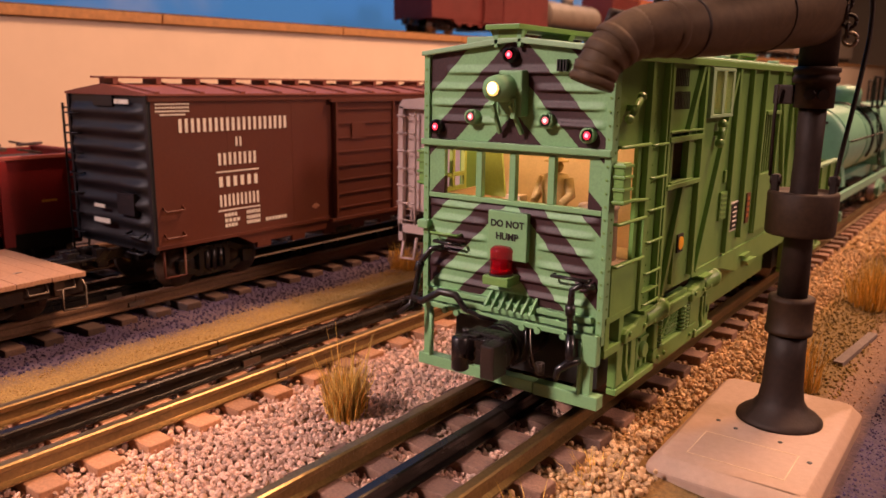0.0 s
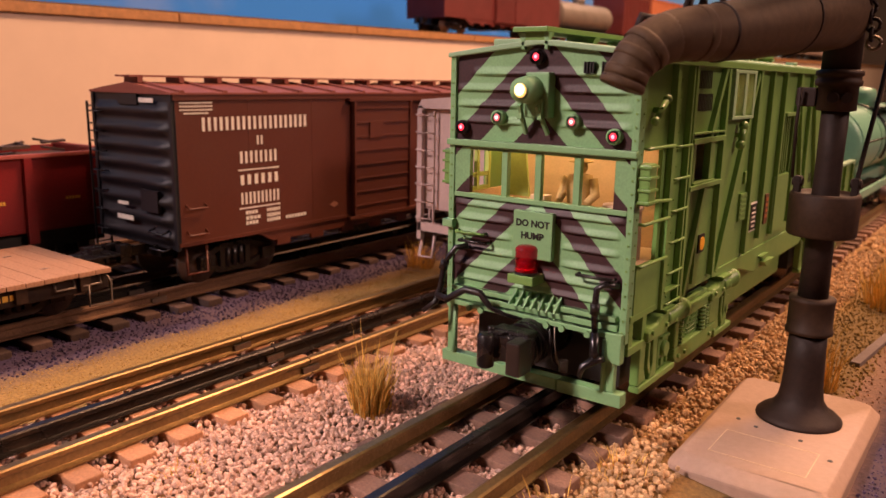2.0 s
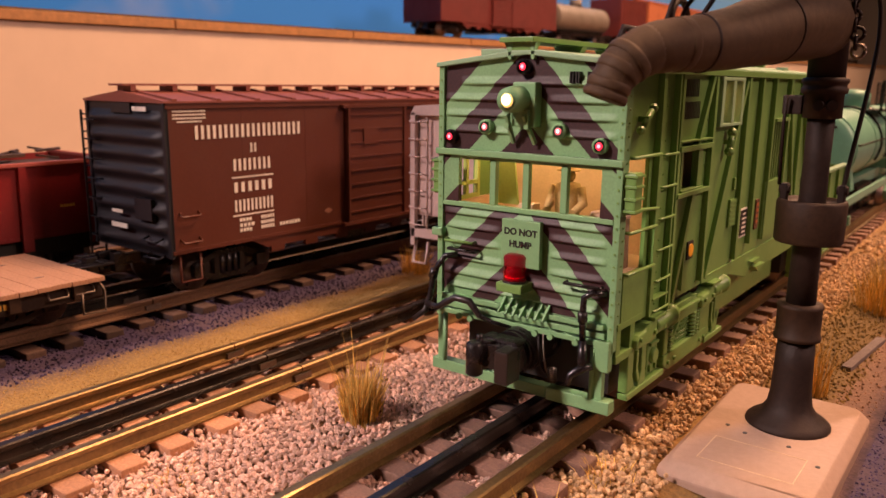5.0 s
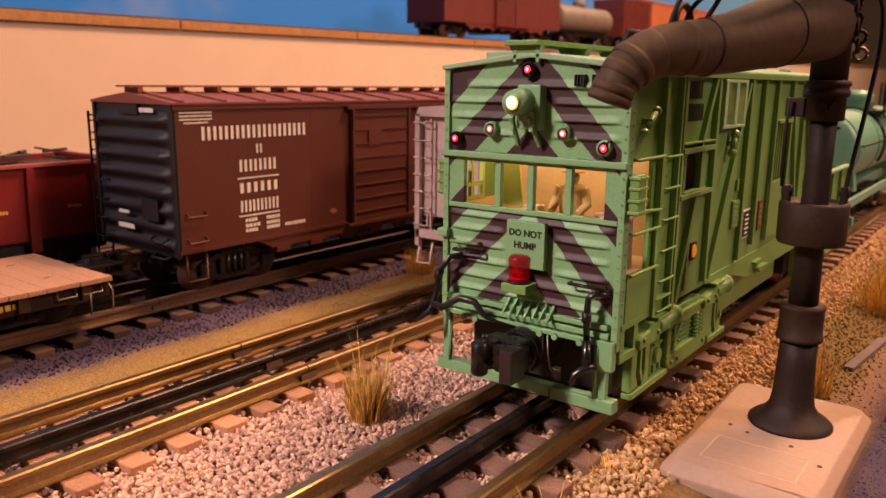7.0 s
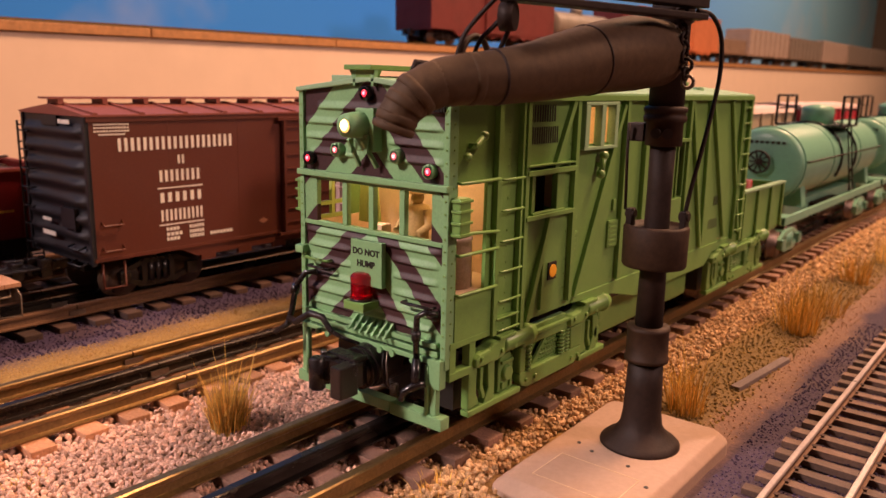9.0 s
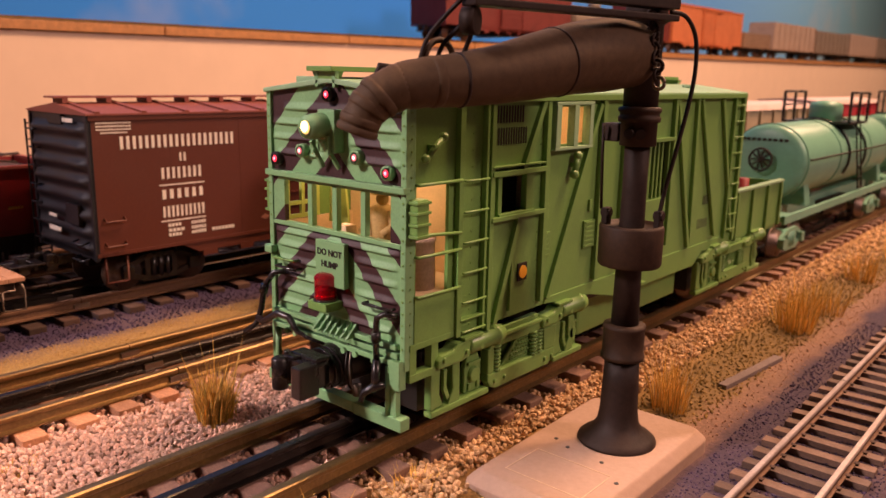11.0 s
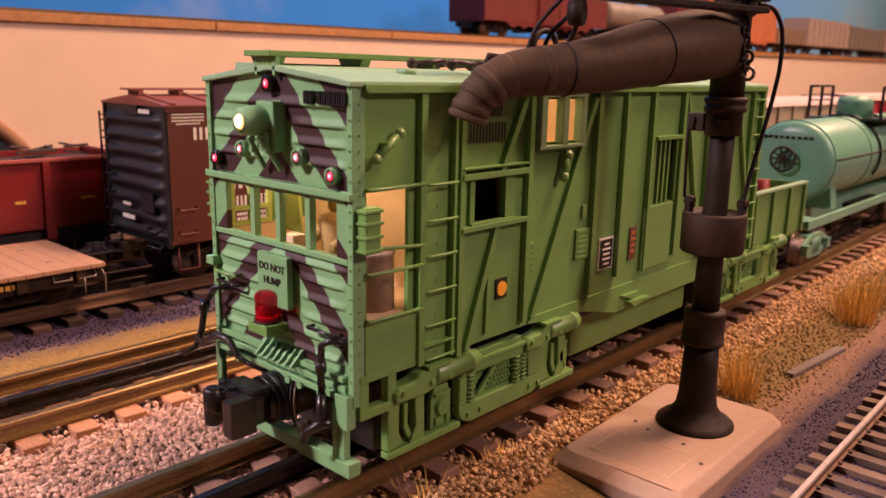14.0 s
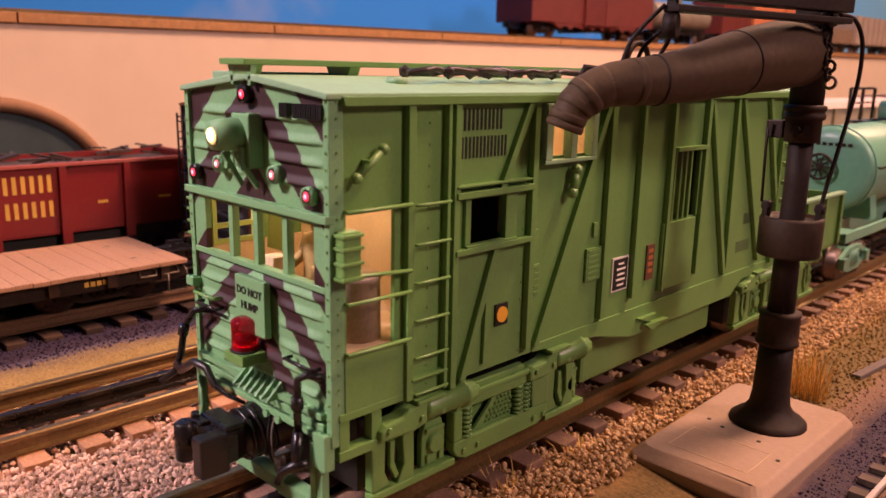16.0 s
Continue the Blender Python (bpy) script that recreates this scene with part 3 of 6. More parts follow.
    tube(bm, [(p[0] + o[0], p[1] + o[1], p[2] + o[2]) for p in fine], [r - 0.7 for r in fr], 28, cap=False)
    spout = part("spout", bm, CANVAS, w, "olive-brown stiff canvas spout with an elbow")

    def band(name, i, extra, width):
        a, b = Vector(fine[i]), Vector(fine[i + 1])
        d = (b - a).normalized()
        bm = NB()
        c0 = a + Vector(o)
        tube(bm, [c0 - d * width, c0 - d * width * 0.4, c0 + d * width * 0.4, c0 + d * width], [fr[i] + extra * 0.3, fr[i] + extra, fr[i] + extra, fr[i] + extra * 0.3], 28)
        ob = part(name, bm, IRONDARK if name == "seam" else CANVAS, spout)
    for i in (10, 20):
        band("seam", i, 0.25, 0.35)
    for i, e, wd in ((23, 0.2, 1.3), (29, 0.12, 1.6), (33, 0.2, 1.1), (36, 0.1, 1.2), (40, 0.22, 1.0), (43, 0.3, 0.8)):
        band("hoop", i, e, wd)
    bm = NB()
    c = Vector((60, 46, 106.4)) + Vector(o)
    bmesh.ops.create_uvsphere(bm, u_segments=24, v_segments=12, radius=8.7, matrix=Matrix.Translation(c) @ Matrix.Diagonal((1, 0.75, 1, 1)))
    for f in bm.faces:
        f.smooth = True
    part("spout_cap", bm, CANVAS, w, "rounded back of the spout")
    # beam, pulley, wires
    for z, h in ((120.2, 1.6), (124.6, 4.6)):
        bm = NB()
        beam(bm, (8.4, -2.5, z), (-9, -64, z), 5, h)
        part("arm", bm, IRONDARK, w, "flat riveted iron arm", 0.3)
    bm = NB()
    cyl(bm, (-11, -63, 116.4), (-8, -62, 116.4), 3.0, n=16)
    beam(bm, (-9.5, -62.5, 115), (-9.5, -62.5, 128), 2.4, 1.2, (0, 1, 0))
    part("pulley", bm, IRONDARK, w, "small hanging pulley block")
    for pts, r in (([(-10, -63, 117), (-12, -64, 114.5), (-14.4, -65.5, 111.5), (-15.5, -66.5, 108)], 0.5),
                   ([(-9, -62, 117), (-10.5, -61, 113.5), (-12.2, -60.4, 111), (-14, -60, 108.4)], 0.55),
                   ([(-10.5, -64, 121), (-13.5, -66.5, 117), (-16, -69, 112.5), (-17, -70.5, 107.5)], 0.5)):
        bm = NB()
        tube(bm, curve_points(pts), r, 8)
        part("wire", bm, IRONDARK, w, "thin dark stay wire")
    bm = NB()
    tube(bm, arc((-16.4, -64.5, 107.6), 4.8, -10, 190, 14, "yz"), 0.7, 8)
    part("hoop_ring", bm, IRON, w, "upright wire ring on the spout")
    bm = NB()
    tube(bm, [(-20.5, -70, 103), (-21, -70.6, 106), (-23.5, -76, 106.5), (-24, -77, 103.4)], 0.8, 8)
    part("handle", bm, IRONDARK, w, "small lifting handle")
    bm = NB()
    tube(bm, curve_points([(5, 3.5, 122.5), (7.4, 8, 121.4), (9.0, 11.6, 116), (9.5, 11.8, 107), (9, 10, 97), (8.2, 6.4, 85), (7.4, 3.4, 75), (6.9, 2.2, 68.5)]), 0.6, 10)
    part("control_wire", bm, IRONDARK, w, "bowed black control wire")
    bm = NB()
    tube(bm, [(-8, -5, 93), (-8.4, -4, 84), (-8.2, -3.2, 69)], 0.45, 8)
    part("chain_rod", bm, IRONDARK, w)
    rng = random.Random(9)
    for k in range(9):
        u = k / 8
        bm = NB()
        c = (5.0 + 3.0 * u + rng.uniform(-0.3, 0.3), -6.4 - 0.8 * math.sin(3 * u), 121 - 17 * u)
        tube(bm, arc(c, 1.55, 0, 360, 12, "yz" if k % 2 else "xz"), 0.48, 6)
        part("chain_link", bm, GREYSTEEL if k == 8 else IRONDARK, w)
    return w


build_column()

# ---- rolling stock: common parts ----


def pierced(outer, holes, x0, x1):
    """A plate across x with an outline and holes through it; outlines of y, z."""
    bm = NB()
    for x in (x0, x1):
        edges = []
        for loop in (outer, *holes):
            vs = [bm.verts.new((x, *p)) for p in loop]
            edges += [bm.edges.new((vs[i], vs[(i + 1) % len(vs)])) for i in range(len(vs))]
        bmesh.ops.triangle_fill(bm, use_beauty=True, use_dissolve=False, edges=edges)
    bm.verts.ensure_lookup_table()
    count, k = len(bm.verts) // 2, 0
    for loop in (outer, *holes):
        n = len(loop)
        for i in range(n):
            j = (i + 1) % n
            bm.faces.new((bm.verts[k + i], bm.verts[k + j], bm.verts[count + k + j], bm.verts[count + k + i]))
        k += n
    return bm


def truck(car, y, metal=BLACK, half=20.0, wheels=True, name="truck"):
    bm = NB()
    box(bm, -half, half, y - 4, y + 4, 9, 14)
    t = part(name, bm, metal, car, "", 0.35)
    for s in (-1, 1):
        x = s * half
        outer = [(y - 19, 11.6), (y - 8, 16), (y + 8, 16), (y + 19, 11.6), (y + 19, 7), (y + 8.5, 3), (y - 8.5, 3), (y - 19, 7)]
        holes = ([(y - 16, 10), (y - 8.2, 13.2), (y - 8.2, 5.6), (y - 16, 8.4)], [(y + 8.2, 13.2), (y + 16, 10), (y + 16, 8.4), (y + 8.2, 5.6)], [(y - 5.6, 13.6), (y + 5.6, 13.6), (y + 5.6, 5.4), (y - 5.6, 5.4)])
        part("side_frame", pierced(outer, holes, x - 1.0, x + 1.0), metal, t)
        for dy in (-3.6, 0, 3.6):
            bm = NB()
            cyl(bm, (x, y + dy, 4.6), (x, y + dy, 14), 1.4, n=8)
            part("spring", bm, metal, t)
        for dy in (-17, 17):
            bm = NB()
            box(bm, min(x - 0.6, x + s * 2.8), max(x + 0.6, x + s * 2.8), y + dy - 2.8, y + dy + 2.8, 5.8, 11.6)
            part("journal_box", bm, metal, t, "", 0.4)
    if wheels:
        for dy in (-17, 17):
            for s in (-1, 1):
                bm = NB()
                x = s * 15.5
                tube(bm, [(x - s * 1.2, y + dy, 8.2), (x, y + dy, 8.2), (x, y + dy, 8.2), (x + s * 3.2, y + dy, 8.2), (x + s * 3.4, y + dy, 8.2), (x + s * 2.4, y + dy, 8.2), (x + s * 2.4, y + dy, 8.2)], [9.4, 9.4, 8.3, 8.1, 6.8, 6.4, 2], 24)
                part("wheel", bm, WHEEL, t, "dull steel wheel")
    return t


def coupler(car, y, s, z=15, m=BLACK):
    bm = NB()
    box(bm, -2.2, 2.2, min(y, y + s * 11), max(y, y + s * 11), z - 2.2, z + 2.2)
    box(bm, -5, -1.5, min(y + s * 9, y + s * 17), max(y + s * 9, y + s * 17), z - 4, z + 4)
    box(bm, 1.0, 5, min(y + s * 9, y + s * 14), max(y + s * 9, y + s * 14), z - 4, z + 4)
    part("coupler", bm, m, car, "black knuckle coupler", 0.4)


def ladder(parent, x, y, dx, dy, z0, z1, n, m, out=(1, 0), stiles=True):
    """Rungs between two uprights; (dx, dy) is the width vector, out the stand-off."""
    for k in range(n):
        z = z0 + (z1 - z0) * k / (n - 1)
        bm = NB()
        p, q = Vector((x, y, z)), Vector((x + dx, y + dy, z))
        ov = Vector((out[0], out[1], 0))
        tube(bm, [p, p + ov, q + ov, q], 0.36, 6)
        part("rung", bm, m, parent)
    if stiles:
        for u in (0, 1):
            bm = NB()
            beam(bm, (x + dx * u, y + dy * u, z0 - 2), (x + dx * u, y + dy * u, z1 + 2), 0.9, 0.9, (0.3, 1, 0))
            part("stile", bm, m, parent)


def corrugated_end(parent, y, s, x0, x1, z0, z1, ribs, m, depth=1.6):
    """Pressed end wall with tapered horizontal ribs; s is the outward side along y."""
    bm = NB()
    nx, nz = 40, ribs * 8
    grid = []
    for i in range(nx + 1):
        u = i / nx
        row = []
        for j in range(nz + 1):
            v = j / nz
            taper = min(1, min(u, 1 - u) * 9) ** 0.7
            ph = v * ribs * 2 * math.pi
            d = depth * taper * (0.5 - 0.5 * math.cos(ph)) * (0.75 + 0.25 * math.cos(u * 2 * math.pi))
            row.append(bm.verts.new((x0 + (x1 - x0) * u, y + s * d, z0 + (z1 - z0) * v)))
        grid.append(row)
    for i in range(nx):
        for j in range(nz):
            bm.faces.new((grid[i][j], grid[i + 1][j], grid[i + 1][j + 1], grid[i][j + 1])).smooth = True
    return part("end_wall", bm, m, parent, "pressed corrugated end wall")


def boxcar(at, length, paint, roof, end, label, marks=None, door=(0.385, 0.56), z_side=(18, 81), detail=True, group=""):
    c = thing("boxcar", label, "boxcar", at, group)
    h0, h1 = z_side
    bm = NB()
    box(bm, -29, 29, 1, length - 1, h0 + 2, h1)
    part("body", bm, paint, c, "", 0.3)
    d0, d1 = door[0] * length, door[1] * length
    bm = NB()
    for y in [length * k / 7 for k in range(1, 7)]:
        if not d0 - 4 < y < d1 + 4:
            box(bm, 29, 29.07, y - 0.25, y + 0.25, h0 + 3, h1 - 2.2)
    box(bm, 29, 29.6, 0, length, h1 - 2.2, h1)
    box(bm, 29, 29.5, 0, length, h0 + 1.5, h0 + 3)
    part("side_seams", bm, paint, c)
    bm = NB()
    prism(bm, [(40, h0 + 2), (50, h0 - 3), (length - 50, h0 - 3), (length - 40, h0 + 2)], 27.4, 28.8)
    for k in range(8):
        y = 56 + k * (length - 112) / 7
        box(bm, 27.2, 28.9, y - 4, y + 4, h0 - 5.5, h0 - 2)
    part("side_sill", bm, paint, c)
    bm = NB()
    box(bm, 29.3, 30.9, d0, d1, h0 + 2, h1 - 3)
    dr = part("door", bm, paint, c, "sliding door with raised ribs", 0.25)
    bm = NB()
    for k in range(8):
        z = h0 + 7 + k * (h1 - h0 - 14) / 7
        box(bm, 30.9, 31.5, d0 + 2.5, d1 - 2.5, z - 0.35, z + 0.35)
    for y in (d0 + 1.2, d1 - 1.2):
        box(bm, 30.9, 31.8, y - 0.8, y + 0.8, h0 + 2.5, h1 - 3.5)
    box(bm, 30.9, 31.6, d0 + 12, d0 + 22, h1 - 22, h1 - 14)
    part("door_rib", bm, paint, dr)
    for z in (h1 - 2.7, h0 + 1.2):
        one("door_track", c, paint, (29.2, 32, d0 - 3, d1 + 34, z - 0.75, z + 0.75))
    bm = NB()
    prism(bm, [(-30, h1), (30, h1), (30, h1 + 0.8), (0, h1 + 4.6), (-30, h1 + 0.8)], -1, length + 1, "y")
    part("roof", bm, roof, c, "reddish panelled roof")
    for k in range(13):
        y = 4 + k * (length - 8) / 12
        bm = NB()
        for s in (-1, 1):
            beam(bm, (s * 30, y, h1 + 1.2), (0, y, h1 + 4.9), 2.2, 1.0)
        part("roof_rib", bm, roof, c)
    bm = NB()
    for x in (-3.6, 0, 3.6):
        box(bm, x - 1.6, x + 1.6, -3, length + 3, h1 + 6.6, h1 + 7.4)
    for k in range(14):
        y = 2 + k * (length - 4) / 13
        box(bm, -5, 5, y - 1.2, y + 1.2, h1 + 4.3, h1 + 6.6)
    part("running_board", bm, roof, c, "narrow planked roof walk")
    bm = NB()
    prism(bm, [(-29, h0), (29, h0), (29, h1), (0, h1 + 4), (-29, h1)], 0, 1, "y")
    part("end_plate", bm, end, c, "dark end plate")
    if detail:
        corrugated_end(c, 0, -1, -27.5, 27.5, h0 + 1, h1 - 3, 8, end, 3.0)
        bm = NB()
        for s in (-1, 1):
            box(bm, s * 28.2 - 0.9, s * 28.2 + 0.9, -0.8, 0.1, h0, h1)
        box(bm, -7, 7, -1.6, -0.3, h1 - 4.5, h1 - 0.3)
        box(bm, 8, 20, -3.1, -1.2, h0 + 15, h0 + 24)
        part("end_trim", bm, end, c)
        bm = NB()
        for k in range(60):
            z = h0 + 2 + k * (h1 - h0 - 4) / 59
            box(bm, 29.0, 29.3, 0.6, 1.1, z, z + 0.5)
        part("rivets", bm, end, c)
        for z in (h0 + 6, h0 + 17):
            bm = NB()
            tube(bm, [(29, 4, z + 1.5), (31, 4, z), (31, 13, z), (29, 13, z + 1.5)], 0.45, 6)
            part("grab_iron", bm, paint, c)
        bm = NB()
        tube(bm, [(27.5, 4, h0), (27.8, 4, h0 - 11), (27.8, 14, h0 - 11), (27.5, 14, h0)], 0.6, 6)
        part("stirrup_step", bm, paint, c)
        ladder(c, -31.6, -1.5, 0, 7, h0 - 4, h1 - 6, 9, end, (-0.6, 0))
        ladder(c, -27, -0.6, 8, 0, h0 + 4, h1 - 8, 7, end, (0, -2.6), False)
        bm = NB()
        tube(bm, [(14, -1, h0 + 8), (14, -4.5, h0 + 7), (24, -4.5, h0 + 7), (24, -1, h0 + 8)], 0.5, 6)
        tube(bm, [(15, -1, h0 + 1), (15, -4.5, h0), (25, -4.5, h0), (25, -1, h0 + 1)], 0.5, 6)
        part("end_step", bm, end, c)
        for d in ((-9, -1, -3.4, -3.0, h0 + 16.4, h0 + 17.8), (-10, 2, -3.4, -3.0, h0 + 10, h0 + 12), (9, 11.5, -1.95, -1.65, h1 - 3.4, h1 - 1.6), (12, 19, -1.95, -1.65, h1 - 3.4, h1 - 1.6)):
            one("stencil", c, WHITE, d, "white stencilled bar")
    truck(c, 34)
    truck(c, length - 34)
    bm = NB()
    box(bm, -6, 6, 6, length - 6, h0 - 7, h0 + 2)
    box(bm, -20, 20, length * 0.42, length * 0.5, h0 - 9, h0)
    part("underframe", bm, BLACK, c)
    coupler(c, 2, -1, h0 - 3)
    coupler(c, length - 2, 1, h0 - 3)
    return c


def lettering_row(bm, y0, y1, z0, z1, n, x=29.1):
    blocks(bm, x, y0, y1, z0, z1, n, 0.26)


bc = boxcar((-197, 7.2, 0), 262, BOXRED, BOXROOF, BLUEBLACK, "oxide brown model boxcar with white lettering, parked on its track", z_side=(18, 81))
for y0, y1, z0, z1, n in ((12.6, 71.8, 66.2, 71.8, 10), (41, 45.4, 59.4, 63.4, 1), (31.4, 53.2, 51.6, 56.8, 4), (31, 54, 42.2, 46.6, 3), (31.4, 54, 33.6, 38.8, 5)):
    bm = NB()
    lettering_row(bm, y0, y1, z0, z1, n)
    part("lettering", bm, WHITE, bc, "row of white letter-sized marks")
for z in (48.4, 31.6):
    one("lettering_rule", bc, WHITE, (29.1, 29.25, 30.8, 54, z, z + 0.6))
for r, z in enumerate((29.0, 26.6, 24.4)):
    for y0, y1, n in ((34, 41 + (r % 2) * 1.5, 4), (46, 54, 6)) + (((57, 70, 7),) if r == 2 else ()):
        bm = NB()
        lettering_row(bm, y0, y1, z, z + 1.5, n)
        part("small_lettering", bm, WHITE, bc, "small white bars")
for r in range(4):
    bm = NB()
    lettering_row(bm, 3 + (r == 3) * 2, 19 - (r == 3) * 2, 77.4 - r * 1.4, 78.1 - r * 1.4, 12)
    part("small_lettering", bm, WHITE, bc, "small white bars")
bm2 = NB()
prism(bm2, [(86, 27.5), (89, 29), (92, 27.5), (89, 26)], 29.1, 29.2)
part("small_stencil", bm2, mat("faded_stencil", (0.32, 0.14, 0.09), 0.6), bc, "faded diamond stencil")


def gondola():
    c = thing("gondola", "bright red gondola car piled with dark scrap", "gondola car", (-270, 26, 0))
    one("side_wall", c, GONRED, (27.5, 29, -300, 0, 20, 53))
    one("side_wall", c, GONRED, (-29, -27.5, -300, 0, 20, 53))
    one("end_wall", c, GONRED, (-27.5, 27.5, -1.5, 0, 20, 53))
    one("floor_plate", c, GONRED, (-27.5, 27.5, -299, -1.5, 20, 24))
    bm = NB()
    box(bm, 28.5, 31, -300, 0.5, 52.5, 54.2)
    box(bm, -31, 31, -1.5, 0.8, 52.5, 54.2)
    part("top_rail", bm, mat("pink_top_rail", (0.42, 0.10, 0.08), 0.5), c, "faded top rail", 0.3)
    for k in range(10):
        bm = NB()
        y = -12 - k * 31
        prism(bm, [(y - 1.6, 52.5), (y + 1.6, 52.5), (y + 2.3, 22), (y + 2.3, 15), (y - 2.3, 15), (y - 2.3, 22)], 29, 31)
        part("side_post", bm, GONRED, c, "", 0.2)
    bm = NB()
    box(bm, 29.02, 29.2, -290, -4, 21, 21.5)
    part("rivet_line", bm, GONRED, c)
    bm = NB()
    for z0, z1 in ((40.6, 48.8), (29.0, 36.6)):
        lettering_row(bm, -101, -78, z0, z1, 3)
    part("lettering", bm, GOLD, c, "two rows of yellow letter-sized marks")
    for y0, y1, z0, z1, n in ((-14, -6, 42, 43.4, 6), (-13, -7, 39.6, 40.8, 5), (-27, -20, 33, 34.2, 5), (-12, -4, 32.6, 35, 6), (-58, -53, 33, 34.5, 4)):
        bm = NB()
        lettering_row(bm, y0, y1, z0, z1, n)
        part("small_lettering", bm, GOLD, c, "small yellow bars")
    rng = random.Random(12)
    bm = NB()
    for k in range(130):
        p = Vector((rng.uniform(-24, 26), rng.uniform(-296, -4), rng.uniform(50, 57)))
        d = Vector((rng.uniform(-10, 10), rng.uniform(-22, 22), rng.uniform(-2.2, 3)))
        beam(bm, p - d / 2, p + d / 2, rng.uniform(1, 2.6), rng.uniform(0.7, 1.8), (0.1, 0.2, 1))
    box(bm, -27, 27, -298, -2, 46, 50)
    tagged(part("scrap_load", bm, SCRAP, c, "tangled dark scrap rods"), kind="stuff")
    bm = NB()
    box(bm, -26, 26, -292, -8, 12, 20)
    # Low black block added to keep the space under the car in shade.
    box(bm, -24, 10, -230, -70, 1, 13)
    part("underframe", bm, INK_AND_SHADE, c, "black underframe with an added block for the shade below")
    truck(c, -34)
    truck(c, -266)
    coupler(c, -1, 1)
    return c


gondola()


def flatcar():
    c = thing("flatcar", "flatcar with a raw plank deck coupled ahead of the boxcar", "flatcar", (-197, -24, 0))
    rng = random.Random(4)
    bm = NB()
    box(bm, -31, 31, -3.1, 3.1, 15.6, 17.4)
    me = mesh_of("deck_plank", bm, DECK, 0.2)
    for k in range(40):
        ob = new("deck_plank", me)
        ob.parent = c
        ob.matrix_basis = pose(rng.uniform(-0.0004, 0.0004), (-3.2 - k * 6.35) * 0.001, rng.uniform(-0.0001, 0.0001))
    bm = NB()
    box(bm, -28, 28, -254, 0, 9, 15.6)
    box(bm, -7, 7, -240, -14, 5, 10)
    part("frame", bm, IRONDARK, c, "dark riveted side frame", 0.4)
    for k in range(11):
        bm = NB()
        y = -10 - k * 23
        box(bm, 28, 30.2, y - 2, y + 2, 10, 15.4)
        part("stake_pocket", bm, IRON, c, "", 0.2)
    bm = NB()
    for y in (-4, -14):
        tube(bm, [(28.5, y, 15), (30, y, 12), (30, y - 7, 12), (28.5, y - 7, 15)], 0.4, 6)
    tube(bm, [(29, -2, 16), (31.5, -1, 12), (31.5, -1, 4), (30, -9, 4), (30, -9, 12)], 0.5, 6)
    part("grab_iron", bm, GREYSTEEL, c)
    bm = NB()
    lettering_row(bm, -44, -34, 11.4, 13.4, 4, 28.1)
    part("stencil", bm, GOLD, c, "faint stencilled bars")
    truck(c, -34, IRONDARK)
    truck(c, -220, IRONDARK)
    coupler(c, -2, 1)
    bm = NB()
    box(bm, -8, 8, 0, 5, 9, 14.5)
    box(bm, -3, 9, 2, 17, 15.5, 16.6)
    tube(bm, [(-6, 6, 16), (2, 9, 18), (8, 13, 16.5)], 0.8, 6)
    part("draft_gear", bm, BLACK, c, "", 0.3)


flatcar()


def hopper(y, length, paint, label, z1=79, x=-90):
    c = thing("hopper_car", label, "hopper car", (x, y, 0), group="parked hopper cars")
    bm = NB()
    box(bm, -28, 28, 3, length - 3, 30, z1 - 3)
    part("body", bm, paint, c, "", 0.5)
    bm = NB()
    prism(bm, [(8, 30), (length - 8, 30), (length - 50, 16), (50, 16)], -22, 22)
    part("hopper_bay", bm, paint, c)
    bm = NB()
    prism(bm, [(-29.5, z1 - 3), (29.5, z1 - 3), (27, z1 + 1), (0, z1 + 3), (-27, z1 + 1)], 0, length, "y")
    part("roof", bm, PINK, c, "pale dusty roof")
    for k in range(9):
        bm = NB()
        yy = 6 + k * (length - 12) / 8
        box(bm, 28, 30, yy - 1, yy + 1, 26, z1 - 3)
        part("side_post", bm, paint, c)
    bm = NB()
    for xx in (-28, 28):
        box(bm, xx - 1.2, xx + 1.2, 0, 2.4, 16, z1 - 2)
    box(bm, -29, 29, 0, 3, 20, 24)
    part("end_post", bm, paint, c)
    ladder(c, -29, 0.5, 9, 0, 26, z1 - 6, 7, paint, (0, -1.2))
    ladder(c, -29.4, 1, 0, 9, 26, z1 - 6, 7, paint, (-1.5, 0))
    bm = NB()
    tube(bm, [(-27, 2, 18), (-27.5, 0, 8), (-20, 0, 8), (-20, 2, 18)], 0.8, 6)
    part("step", bm, paint, c)
    truck(c, 34, paint)
    truck(c, length - 34, paint)
    return c


hopper(101, 250, PINK, "pale pinkish-grey covered hopper car with end ladders")
hopper(372, 262, BEIGE, "beige ribbed covered hopper car with a dusty roof", 82)
hopper(655, 240, mat("crimson_car_paint", (0.45, 0.03, 0.05), 0.5), "crimson hopper car standing farther down the track", 84)


